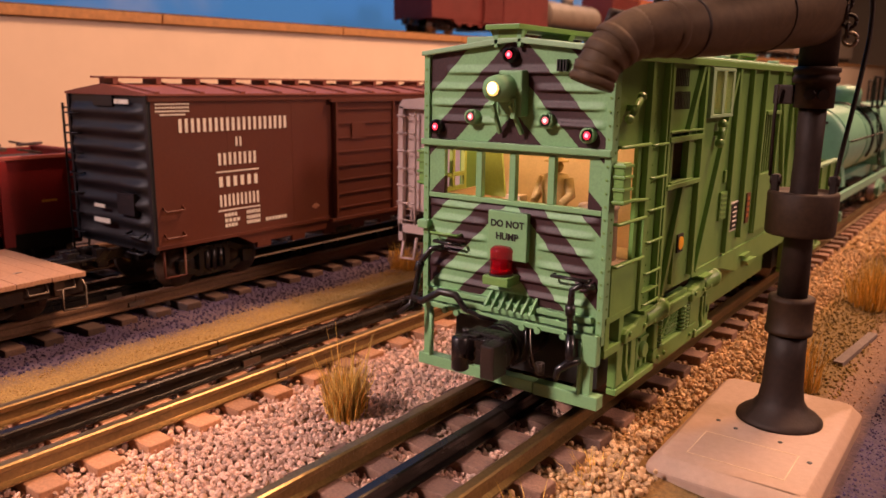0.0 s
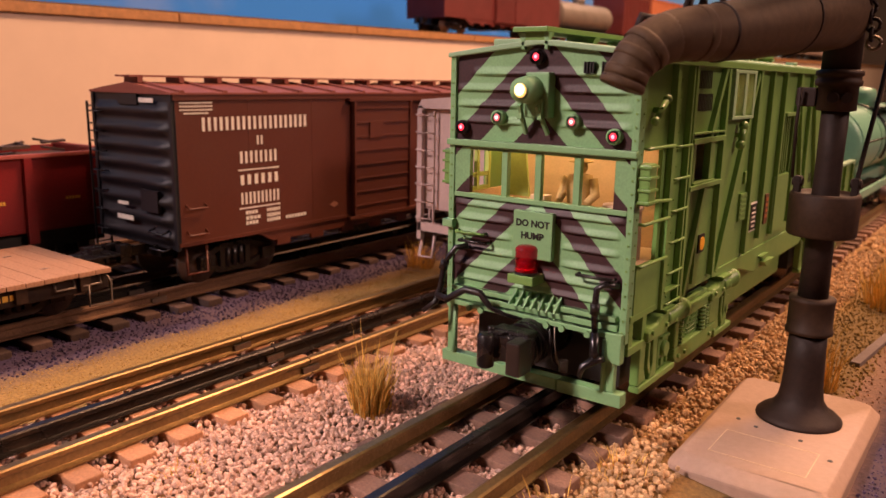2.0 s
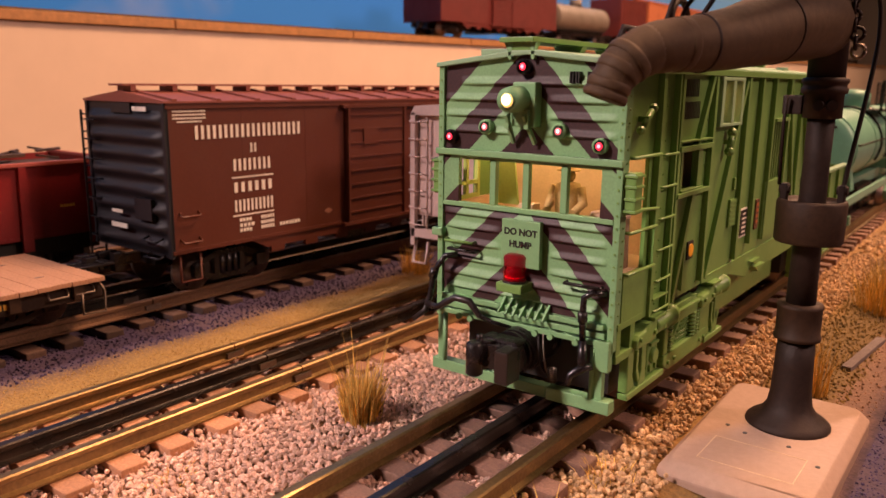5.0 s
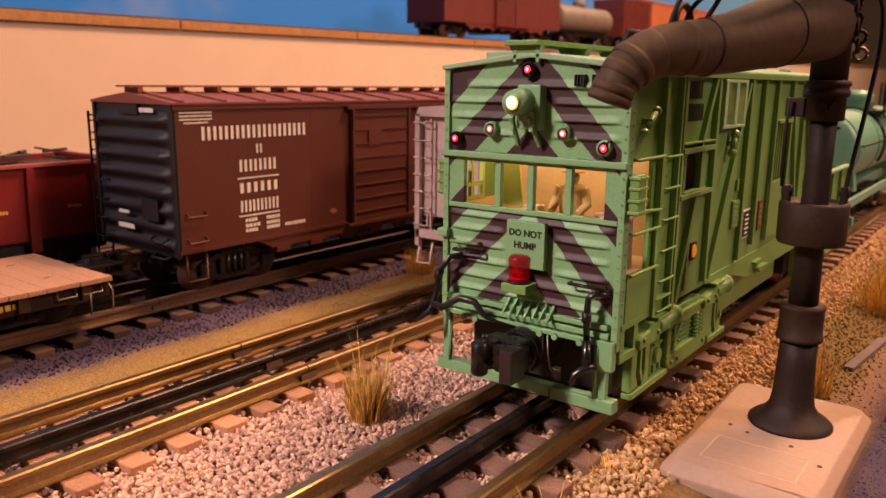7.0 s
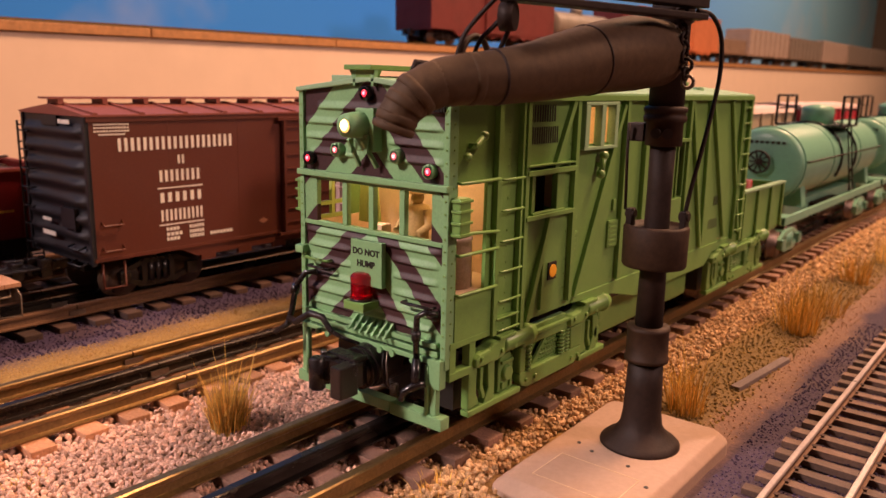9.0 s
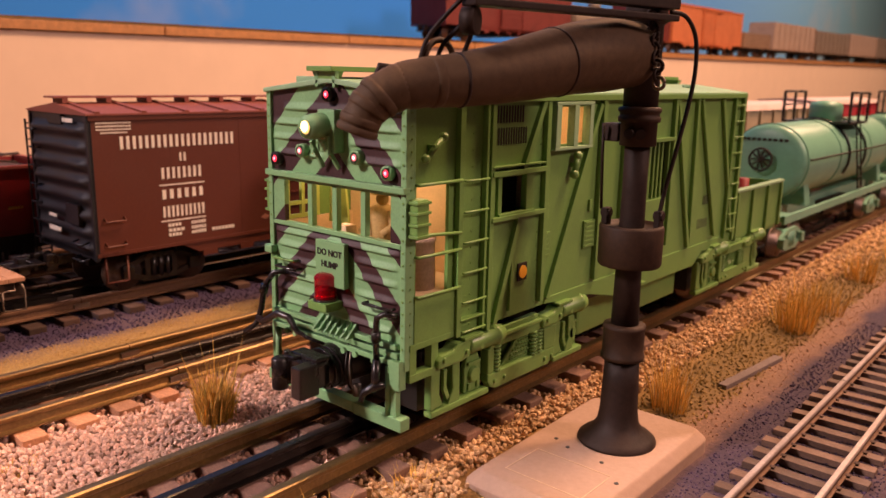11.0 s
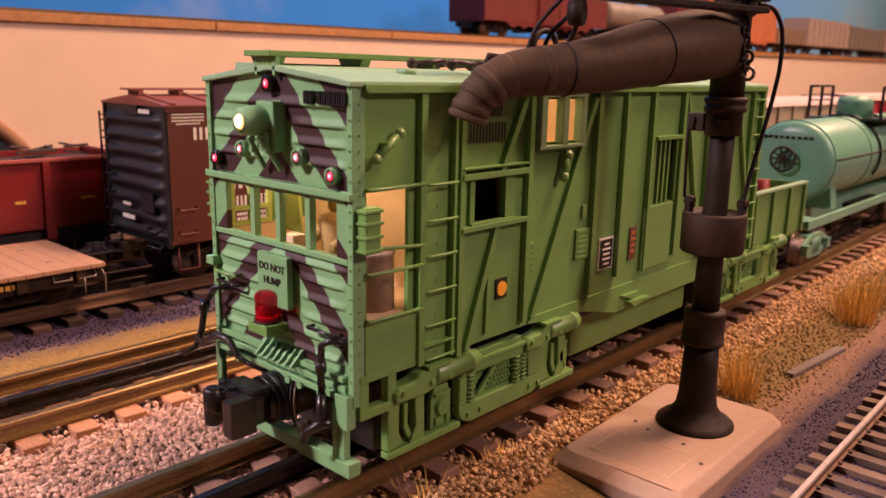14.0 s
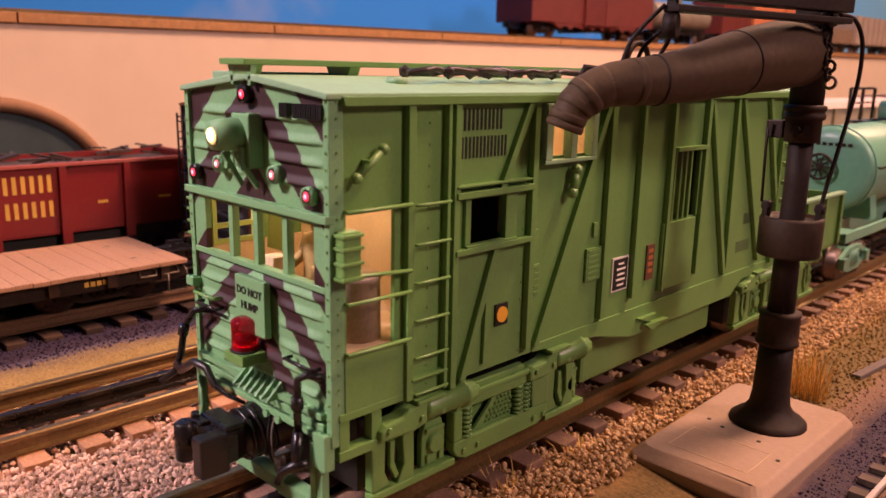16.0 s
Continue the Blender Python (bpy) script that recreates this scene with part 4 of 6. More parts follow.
def small_shelf_car(kind, y, length, paint, label, h=60):
    z = shelf_z(y) + 12
    if kind == "box":
        c = boxcar((-500, y, z), length, paint, paint, paint, label, z_side=(16, 16 + h), detail=False, group="cars on the shelf")
        c.rotation_euler = (math.atan(0.0128), 0, 0)
        return c
    c = thing("tank_car" if kind == "tank" else "gondola", label, "tank car" if kind == "tank" else "gondola car", (-500, y, z), "cars on the shelf")
    c.rotation_euler = (math.atan(0.0128), 0, 0)
    bm = NB()
    if kind == "tank":
        tube(bm, [(0, 8, 40), (0, 12, 40), (0, length - 12, 40), (0, length - 8, 40)], [14, 21, 21, 14], 24)
        dm = NB()
        cyl(dm, (0, length / 2, 58), (0, length / 2, 70), 10)
        part("dome", dm, paint, c)
    else:
        box(bm, -28, 28, 2, length - 2, 18, 18 + h)
        for k in range(9):
            yy = 4 + k * (length - 8) / 8
            one("side_post", c, paint, (28, 30, yy - 1.4, yy + 1.4, 16, 18 + h))
    part("body", bm, paint, c, "", 0.5)
    bm = NB()
    box(bm, -22, 22, 4, length - 4, 13, 18)
    part("frame", bm, BLACK, c)
    truck(c, 34)
    truck(c, length - 34)
    return c


small_shelf_car("box", 588, 280, mat("dark_maroon_paint", (0.13, 0.02, 0.018), 0.6), "dark maroon boxcar on the raised shelf track")
small_shelf_car("tank", 885, 190, mat("weathered_tank_paint", (0.20, 0.17, 0.14), 0.5), "weathered grey-brown tank car on the raised shelf")
small_shelf_car("gon", 1085, 110, mat("maroon_caboose_paint", (0.16, 0.03, 0.025), 0.6), "short dark maroon car on the raised shelf", 62)
small_shelf_car("box", 1205, 330, ORANGE, "faded orange boxcar on the raised shelf track", h=66)
small_shelf_car("gon", 1548, 160, mat("dull_brown_load", (0.25, 0.17, 0.12), 0.8), "low brown loaded gondola on the raised shelf", 30)
for k in range(5):
    small_shelf_car("gon", 1725 + k * 322, 312, PALECAR if k in (0, 2) else GREYCAR, "dusty beige hopper on the raised shelf track" if k in (0, 2) else "dusty grey hopper on the raised shelf track", 60 if k != 1 else 55)
st = thing("railway_track", "brown rails along the top of the raised shelf", "track", (-500, 0, 0))
for dx in (-17, 0, 17):
    bm = NB()
    prism(bm, [(-900, shelf_z(-900) + 6), (3900, shelf_z(3900) + 6), (3900, shelf_z(3900) + 12), (-900, shelf_z(-900) + 12)], dx - 1.6, dx + 1.6)
    part("rail", bm, RAIL, st)
bm = NB()
prism(bm, [(-900, shelf_z(-900) + 5), (3900, shelf_z(3900) + 5), (3900, shelf_z(3900) + 6.5), (-900, shelf_z(-900) + 6.5)], -26, 26)
part("roadbed", bm, TIE, st, "brown tie strip")
# pale little window panel standing against the sky
wp = thing("window_panel", "small pale blue-white four-pane window panel by the shelf", "window panel", (-560, 678, shelf_z(678) + 5))
bm = NB()
box(bm, -1, 1, -24, 24, 0, 90)
part("frame", bm, mat("pale_panel_paint", (0.45, 0.62, 0.66), 0.7), wp)
for a in (-1, 1):
    for b in (0, 1, 2):
        bm = NB()
        box(bm, 1, 2, a * 11 - 8.5, a * 11 + 8.5, 8 + b * 27, 30 + b * 27)
        part("pane", bm, mat("pale_pane", (0.62, 0.74, 0.70), 0.4), wp)

# stray strip of wood
bm = NB()
beam(bm, (64.3, 128, -10.3), (69, 176, -10.6), 3.4, 2.0)
solid("wood_strip", bm, mat("grey_weathered_wood", (0.17, 0.13, 0.12), 0.8, var=0.3, bump=0.3), "weathered grey strip of wood lying on the ground", "wood strip", bevel=0.3)

# ---- the green work car at the head of the moving train ----
loco = thing("railway_work_car", "green railway work car with dark warning chevrons and lit cab", "rail car", (0.4, 0, 0))


FL = -25.4  # far side of the body
FM = 1.6  # its middle line


def front_panel(name, z0, z1, ribs, material, gable=False, depth=0.85):
    """Pressed front sheet; ribs: rows of centre height, half height, left end, right end."""
    bm = NB()
    nx, nz = 112, int((z1 - z0) / 0.25)
    ribs = [(zc, hh, max(xa + 2.4, FL + 0.8) if xa < 0 else xa + 2, xb + 2 if xb < 10 else xb) for zc, hh, xa, xb in ribs]
    grid = []
    for i in range(nx + 1):
        x = FL + (28.6 - FL) * i / nx
        top = z1 + (3.0 * (1 - abs(x - FM) / (28.6 - FM)) if gable else 0)
        row = []
        for j in range(nz + 1):
            z = z0 + (top - z0) * j / nz
            d = 0.0
            for zc, hh, xa, xb in ribs:
                u = (z - zc) / (1.7 * hh) if z > zc else (zc - z) / (0.5 * hh)
                if u < 1 and xa < x < xb:
                    end = min(1, (x - xa) / 4, (xb - x) / 4)
                    d = max(d, depth * (1 - u * u * (3 - 2 * u)) * end ** 0.5)
            row.append(bm.verts.new((x, -d, z)))
        grid.append(row)
    for i in range(nx):
        for j in range(nz):
            bm.faces.new((grid[i][j], grid[i + 1][j], grid[i + 1][j + 1], grid[i][j + 1])).smooth = True
    return part(name, bm, material, loco, "corrugated sheet with dark chevron stripes")


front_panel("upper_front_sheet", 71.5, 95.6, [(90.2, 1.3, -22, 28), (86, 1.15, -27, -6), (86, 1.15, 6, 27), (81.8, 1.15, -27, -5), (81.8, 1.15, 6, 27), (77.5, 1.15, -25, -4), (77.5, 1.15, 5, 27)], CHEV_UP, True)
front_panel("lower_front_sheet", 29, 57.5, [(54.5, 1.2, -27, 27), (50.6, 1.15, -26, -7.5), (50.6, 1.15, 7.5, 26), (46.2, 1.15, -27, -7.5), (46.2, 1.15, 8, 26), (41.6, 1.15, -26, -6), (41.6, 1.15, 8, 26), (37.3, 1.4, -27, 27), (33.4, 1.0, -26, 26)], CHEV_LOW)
one("front_backing", loco, GREEN, (FL + 0.1, 28.5, 0.3, 1.3, 71.5, 95.5))
one("front_backing", loco, GREEN, (FL + 0.1, 28.5, 0.3, 1.3, 29, 57.5))
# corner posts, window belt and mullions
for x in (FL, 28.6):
    one("corner_post", loco, FRONT_LIT_GREEN, (x - 0.9, x + 0.9, -0.9, 2.6, 24, 95), "riveted corner post", 0.25)
one("belt_rail", loco, FRONT_LIT_GREEN, (-26.6, 29.6, -1.9, 0.6, 70.9, 72.6), "", 0.3)
one("window_sill", loco, FRONT_LIT_GREEN, (-24.4, 27.6, -0.9, 1.2, 56.6, 57.9), "", 0.2)
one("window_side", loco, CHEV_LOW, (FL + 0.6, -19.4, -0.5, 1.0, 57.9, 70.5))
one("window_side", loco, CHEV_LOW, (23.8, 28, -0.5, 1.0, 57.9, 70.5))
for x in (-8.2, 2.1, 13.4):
    one("mullion", loco, FRONT_LIT_GREEN, (x - 0.9, x + 0.9, -0.4, 1.4, 57.9, 70.5), "", 0.15)
one("head_batten", loco, FRONT_LIT_GREEN, (FL + 0.6, 28, -0.4, 1.0, 69.9, 70.9))
# yellowish inner sash behind the front windows
bm = NB()
for y in (4.0, 9.6, 15.4):
    box(bm, -24.6, -23.4, y - 0.6, y + 0.6, 57.2, 72.4)
box(bm, -24.5, -23.5, 4.6, 14.8, 61.2, 62.4)
box(bm, -24.5, -23.5, 4.6, 14.8, 57.2, 58.4)
part("inner_sash", bm, LIME, loco, "lime green frame round the far side opening")
bm = NB()
prism(bm, [(-18.4, 56), (-9.6, 56), (-11.6, 72), (-17.4, 72)], 15.4, 16.2, "y")
part("inner_leaf", bm, LIME, loco, "slanted lime green inner leaf")
rv = NB()
for x, s in ((FL, -1), (28.6, 1)):
    for k in range(22):
        z = 27 + k * 3.2
        cyl(rv, (x, -0.8, z), (x, -1.15, z), 0.32, n=6)
        cyl(rv, (x + s * 0.8, 1.0, z), (x + s * 1.15, 1.0, z), 0.3, n=6)
tagged(part("rivets", rv, GREEN, loco), kind="stuff")
# interior
one("cab_floor", loco, CREAM, (-24.6, 27.6, 1.5, 60, 42, 43))
one("cab_back_wall", loco, CREAM, (-24.6, 27.6, 30, 31, 43, 94), "warm cream partition")
one("cab_ceiling", loco, CABLIGHT, (-22, 22, 8, 26, 73.6, 74.2), "glowing warm cab ceiling lamp")
one("cab_ceiling_board", loco, CREAM, (-24.6, 27.6, 1.5, 30, 74.4, 75))
one("cab_desk", loco, CREAM, (-2.5, 2.0, 4, 8, 55, 58.6), "", 0.3)
bm = NB()
spin(bm, [(5.2, 43), (5.0, 56), (5.4, 56.4), (5.2, 57.2), (0.5, 57.4)], (20.5, 13, 0), 20)
part("drum", bm, mat("drum_grey", (0.42, 0.30, 0.22), 0.6), loco, "pale cylindrical drum inside the cab")
one("inner_wall", loco, CREAM, (-24.8, -23.8, 2, 30, 43, 57))
one("compartment_wall", loco, CREAM, (0, 1, 60, 92, 60, 94), "lit cream inner wall")
one("compartment_wall", loco, CREAM, (0, 28, 91, 92, 60, 94))
one("compartment_wall", loco, CREAM, (0, 28, 60, 61, 60, 94))
one("compartment_floor", loco, CREAM, (0, 28, 61, 91, 76, 77))
one("compartment_lamp", loco, CABLIGHT, (4, 26, 66, 84, 93.2, 93.7), "glowing warm lamp panel")


def doll(x, y, z):
    """One plain painted figurine with a brimmed hat, seated."""
    bm = NB()
    spin(bm, [(3.4, 0), (3.3, 4), (3.9, 9), (3.2, 11.5), (1.2, 12)], (x, y, z), 14)
    bmesh.ops.create_uvsphere(bm, u_segments=12, v_segments=8, radius=1.9, matrix=Matrix.Translation((x, y, z + 13.6)))
    spin(bm, [(3.3, 15), (3.2, 15.35), (1.9, 15.5), (1.8, 17.2), (0.6, 17.5)], (x, y, z), 14)
    for s in (-1, 1):
        tube(bm, [(x + s * 3.6, y, z + 10.6), (x + s * 4.9, y - 0.6, z + 6.4), (x + s * 4.0, y - 4.4, z + 4.4)], [1.5, 1.35, 1.0], 10)
    return part("figurine", bm, CLOTH, loco, "small painted seated toy figure with a hat")


doll(8.2, 12, 52.6)
one("figurine_seat", loco, mat("seat_paint", (0.10, 0.09, 0.09), 0.6), (4.4, 12.0, 9, 16.5, 43, 52.8), "", 0.4)

# side walls with their openings
for s in (-1, 1):
    xa, xb = (27.9, 29.0) if s > 0 else (FL - 0.6, FL + 0.5)
    for name, y0, y1, z0, z1 in (("side_sheet", 2.6, 3.4, 43, 72.5), ("side_sheet", 2.6, 19, 29, 43), ("side_sheet", 2.6, 19, 72.5, 95), ("side_sheet", 16.2, 19, 43, 72.5),
                                 ("side_sheet", 19, 38.4, 29, 95), ("side_sheet", 38.4, 50.9, 29, 61.2), ("side_sheet", 38.4, 50.9, 71.8, 95), ("side_sheet", 50.9, 64.6, 29, 95),
                                 ("side_sheet", 64.6, 84, 29, 79.8), ("side_sheet", 64.6, 84, 91.4, 95), ("side_sheet", 84, 131.3, 29, 95), ("side_sheet", 131.3, 147.5, 29, 56),
                                 ("side_sheet", 131.3, 147.5, 77.4, 95), ("side_sheet", 147.5, 221.6, 29, 95)):
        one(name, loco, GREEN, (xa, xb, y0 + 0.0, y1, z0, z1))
one("rear_wall", loco, GREEN, (FL + 0.6, 28, 220.4, 221.4, 24, 95))
one("floor_frame", loco, BLACK, (-24, 24, 12, 286, 22, 27))
# Added black boards stand for the shade inside two side openings.
one("inside_shade_board", loco, INK_AND_SHADE, (20, 21, 36, 58, 58, 74))
one("inside_shade_board", loco, INK_AND_SHADE, (20, 21, 128, 150, 54, 79))
SX = 29.0


def rib(y0, z0, y1, z1, w, out=1.0, name="side_rib"):
    bm = NB()
    beam(bm, (SX + out / 2, y0, z0), (SX + out / 2, y1, z1), w, out, (1, 0, 0))
    return part(name, bm, GREEN, loco, "", 0.12)


for y, w, z0, z1 in ((19.6, 2.0, 29, 94), (30.6, 1.0, 29, 94), (33.2, 1.8, 28, 94), (60.6, 2.0, 31, 94), (94.2, 2.4, 32, 94), (110, 1.5, 35, 94), (127.5, 1.8, 34, 94),
                     (149.2, 2.0, 36, 94), (220.4, 2.4, 28, 95), (210, 1.4, 30, 94)):
    rib(y, z0, y, z1, w, 1.7)
for y0, z0, y1, z1 in ((92.2, 92, 64.4, 31), (58.8, 93.5, 49, 73.6), (47.5, 59.4, 36.6, 29), (151.5, 93, 171, 32), (170, 93, 172.6, 32), (174, 93, 199, 33), (196, 93, 218, 32)):
    rib(y0, z0, y1, z1, 1.9, 1.5, "diagonal_brace")
for y0, y1, z, h in ((33, 60, 73.2, 1.5), (33, 60, 60.2, 1.3), (2, 221, 94.2, 1.8), (130, 149.5, 78.2, 1.3), (33, 59, 75.2, 0.5), (20, 31, 33.6, 0.5)):
    bm = NB()
    box(bm, SX, SX + 2.1, y0, y1, z - h / 2, z + h / 2)
    part("side_rail", bm, GREEN, loco, "", 0.15)
# cab side window ledge and grab rails
bm = NB()
prism(bm, [(2.4, 30.2), (17.8, 30.2), (20.4, 31.4), (20.4, 43.4), (2.4, 43.4)], SX, SX + 0.8)
part("cab_side_apron", bm, GREEN, loco, "", 0.15)
for z0, z1 in ((60.2, 58.8), (54.4, 54.2), (43.8, 43.6), (73, 73)):
    bm = NB()
    tube(bm, [(SX, 2.6, z0), (SX + 1.8, 2.6, z0), (SX + 1.8, 19.5, z1), (SX, 19.5, z1)], 0.45, 6)
    part("grab_rail", bm, GREEN, loco)
ladder(loco, SX + 0.3, 20.8, 0, 9.8, 30.2, 72.6, 6, GREEN, (2.0, 0), False)
ladder(loco, SX + 0.3, 211, 0, 8.6, 34, 90, 9, GREEN, (2.0, 0), False)
bm = NB()
for y in (21, 26, 32, 35.5, 58.5, 63):
    for k in range(14):
        cyl(bm, (SX, y, 31 + k * 4.5), (SX + 0.25, y, 31 + k * 4.5), 0.28, n=5)
tagged(part("side_rivets", bm, GREEN, loco), kind="stuff")
# ribbed marker boxes at both front corners
for s in (-1, 1):
    bm = NB()
    x = 30.6 if s > 0 else FL - 1.6
    box(bm, x - 1.9, x + 1.9, 0.2, 4.6, 59.4, 69.6)
    mb = part("marker_box", bm, GREEN, loco, "ribbed box on the cab corner", 0.5)
    for z in (60.2, 63.2, 66.2, 68.8):
        bm = NB()
        box(bm, x - 2.3, x + 2.3, -0.2, 5.0, z - 0.35, z + 0.35)
        part("box_rib", bm, GREEN, mb, "", 0.12)
# recessed side window frame, bay window, slatted window
bm = NB()
for d in ((36.8, 38.6, 61.4, 72.4), (50.8, 54.6, 61.4, 72.4)):
    box(bm, SX - 0.5, SX + 0.9, d[0], d[1], d[2], d[3])
box(bm, SX - 0.5, SX + 1.6, 36.8, 54.6, 60.4, 61.4)
part("side_window_frame", bm, GREEN, loco, "", 0.15)
bm = NB()
for d in ((63.4, 66, 79.2, 92), (73.6, 76.2, 79.2, 92), (83, 85.2, 79.2, 92), (63.2, 85.4, 78.2, 79.2), (63.2, 85.4, 92, 93)):
    box(bm, SX - 0.4, SX + 2.4, d[0], d[1], d[2], d[3])
part("bay_window_frame", bm, ROOFGREEN, loco, "pale green proud window frame", 0.2)
bm = NB()
box(bm, SX + 0.9, SX + 1.1, 66, 83, 80.6, 91)
gl = part("window_pane", bm, GLASS, loco, "clear pane")
gl.visible_shadow = False
bm = NB()
box(bm, SX - 0.2, SX + 1.1, 126, 146.4, 34, 55.6)
part("lower_door_panel", bm, GREEN, loco, "proud rectangular panel", 0.3)
for y in (131.4, 135, 138.2, 141.4, 147.2):
    one("window_bar", loco, GREEN, (SX - 0.9, SX + 0.6, y - 0.5, y + 0.5, 56, 77.4))
for d in ((85.8, 93.0, 44.0, 53.4), (61.9, 65.2, 44.6, 52.8), (88.5, 90.5, 56.5, 60.5), (61.9, 63.6, 56.5, 62), (34.2, 35.8, 40.5, 46)):
    bm = NB()
    box(bm, SX, SX + 0.8, d[0], d[1], d[2], d[3])
    fr = part("vent", bm, GREEN, loco, "small side vent", 0.15)
    n = max(2, int((d[3] - d[2]) / 1.5))
    if d[1] - d[0] > 3:
        bm = NB()
        for k in range(n):
            z = d[2] + (k + 0.5) * (d[3] - d[2]) / n
            box(bm, SX + 0.75, SX + 1.0, d[0] + 0.7, d[1] - 0.7, z - 0.3, z + 0.3)
        part("louvre", bm, GREEN, fr)
bm = NB()
beam(bm, (SX + 0.5, 44.6, 31), (SX + 0.5, 45.0, 48.5), 0.7, 0.9, (1, 0, 0))
part("door_bar", bm, GREEN, loco)
# tool-like fittings on the side
for a, b, r in (((4.6, 79.6), (11.4, 84.8), 0.8), ((75.6, 70.2), (77.2, 76), 1.05)):
    bm = NB()
    tube(bm, [(SX + 2.0, a[0], a[1]), (SX + 2.0, b[0], b[1])], r, 10)
    for p in (a, b):
        bmesh.ops.create_icosphere(bm, subdivisions=2, radius=r * 1.5, matrix=Matrix.Translation((SX + 2.0, p[0], p[1])))
    box(bm, SX, SX + 2.6, (a[0] + b[0]) / 2 - 0.7, (a[0] + b[0]) / 2 + 0.7, (a[1] + b[1]) / 2 - 0.7, (a[1] + b[1]) / 2 + 0.7)
    part("air_whistle", bm, GREEN, loco, "pale green rod fitting on a bracket")
# placards
pl = one("placard", loco, INK_AND_SHADE, (SX, SX + 0.5, 48.8, 53.4, 39.4, 44.9), "black square placard with a yellow disc")
bm = NB()
cyl(bm, (SX + 0.5, 51.1, 42.15), (SX + 0.75, 51.1, 42.15), 2.0, n=20)
part("disc", bm, YELLOW, pl, "yellow disc")
pl = one("placard", loco, WHITE, (SX, SX + 0.3, 99.9, 108.2, 38.2, 48.5), "black notice plate with a white border")
one("plate_face", pl, INK_AND_SHADE, (SX + 0.3, SX + 0.5, 100.5, 107.6, 38.8, 47.9))
bm = NB()
for k, (a, b) in enumerate(((102.6, 105.4), (101.8, 106.4), (102.2, 106), (101.8, 106.4), (102.4, 105.8))):
    box(bm, SX + 0.5, SX + 0.6, a, b, 46.2 - k * 1.6, 46.8 - k * 1.6)
part("plate_text", bm, WHITE, pl, "illegible white lines")
pl = one("placard", loco, mat("brown_plate", (0.12, 0.05, 0.02), 0.6), (SX, SX + 0.5, 118.4, 122.6, 38.8, 49.8), "narrow dark brown notice plate")
bm = NB()
for k in range(4):
    box(bm, SX + 0.5, SX + 0.6, 119.2, 121.8, 41 + k * 2.1, 42.2 + k * 2.1)
part("plate_text", bm, mat("plate_orange", (0.4, 0.12, 0.03), 0.6), pl)
for z0, z1, y0, y1 in ((48, 52, 185, 191), (38, 42, 181, 192)):
    bm = NB()
    blocks(bm, SX + 0.02, y0, y1, z0, z1, 4, 0.2)
    part("stencil", bm, mat("faint_stencil", (0.11, 0.17, 0.07), 0.6), loco, "faint dark stencil bars")
# name panel and letter-sized marks
for y0, y1, z0, z1, n in ((36.0, 49.4, 87.4, 92.2, 5), (34.2, 51.2, 81.2, 86.0, 7)):
    bm = NB()
    lettering_row(bm, y0, y1, z0, z1, n, SX + 0.02)
    part("lettering", bm, INK_AND_SHADE, loco, "row of black letter-sized marks")
bm = NB()
for k in range(9):
    x = 14.4 + 1.58 * k
    if k != 2:
        for d in (x, x + 0.72):
            box(bm, d, d + 0.3, -1.75, -0.2, 90.6, 93.4)
part("lettering", bm, INK_AND_SHADE, loco, "row of small black number-sized marks")

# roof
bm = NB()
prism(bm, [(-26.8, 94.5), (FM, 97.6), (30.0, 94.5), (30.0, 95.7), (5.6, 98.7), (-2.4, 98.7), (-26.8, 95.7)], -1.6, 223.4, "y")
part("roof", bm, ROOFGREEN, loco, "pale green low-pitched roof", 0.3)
bm = NB()
box(bm, -5.4, 4.6, -3.2, 205, 100.6, 101.9)
rw = part("roof_walk", bm, GREEN, loco, "long raised roof walk board", 0.2)
for k in range(9):
    bm = NB()
    y = -1.5 + k * 26
    prism(bm, [(-5, 100.6), (4.2, 100.6), (2.6, 97.8), (-3.4, 97.8)], y, y + 3, "y")
    part("saddle", bm, GREEN, rw)
bm = NB()
box(bm, -12.5, -4, -1, 30, 97.3, 99.2)
part("roof_step", bm, ROOFGREEN, loco, "", 0.3)
PIPES = mat("rusty_dark_pipe", (0.035, 0.018, 0.014), 0.4, 0.2, var=0.4)
rngp = random.Random(6)
for k in range(7):
    bm = NB()
    y = 31 + k * 9
    tube(bm, [(12 + rngp.uniform(-3, 6), y, 99.6), (14 + rngp.uniform(-3, 6), y + 7, 100.6), (13 + rngp.uniform(-4, 6), y + 15, 99.8)], rngp.uniform(0.6, 1.2), 7)
    bmesh.ops.create_icosphere(bm, subdivisions=1, radius=1.6, matrix=Matrix.Translation((14 + rngp.uniform(-3, 4), y + 4, 99.8)))
    part("roof_pipe", bm, PIPES, loco, "dark coupling pipes lying on the roof")
for y in (28, 120, 190):
    bm = NB()
    cyl(bm, (16, y, 97), (16, y, 98.6), 2.4, n=14)
    part("roof_vent", bm, ROOFGREEN, loco, "small round roof vent")

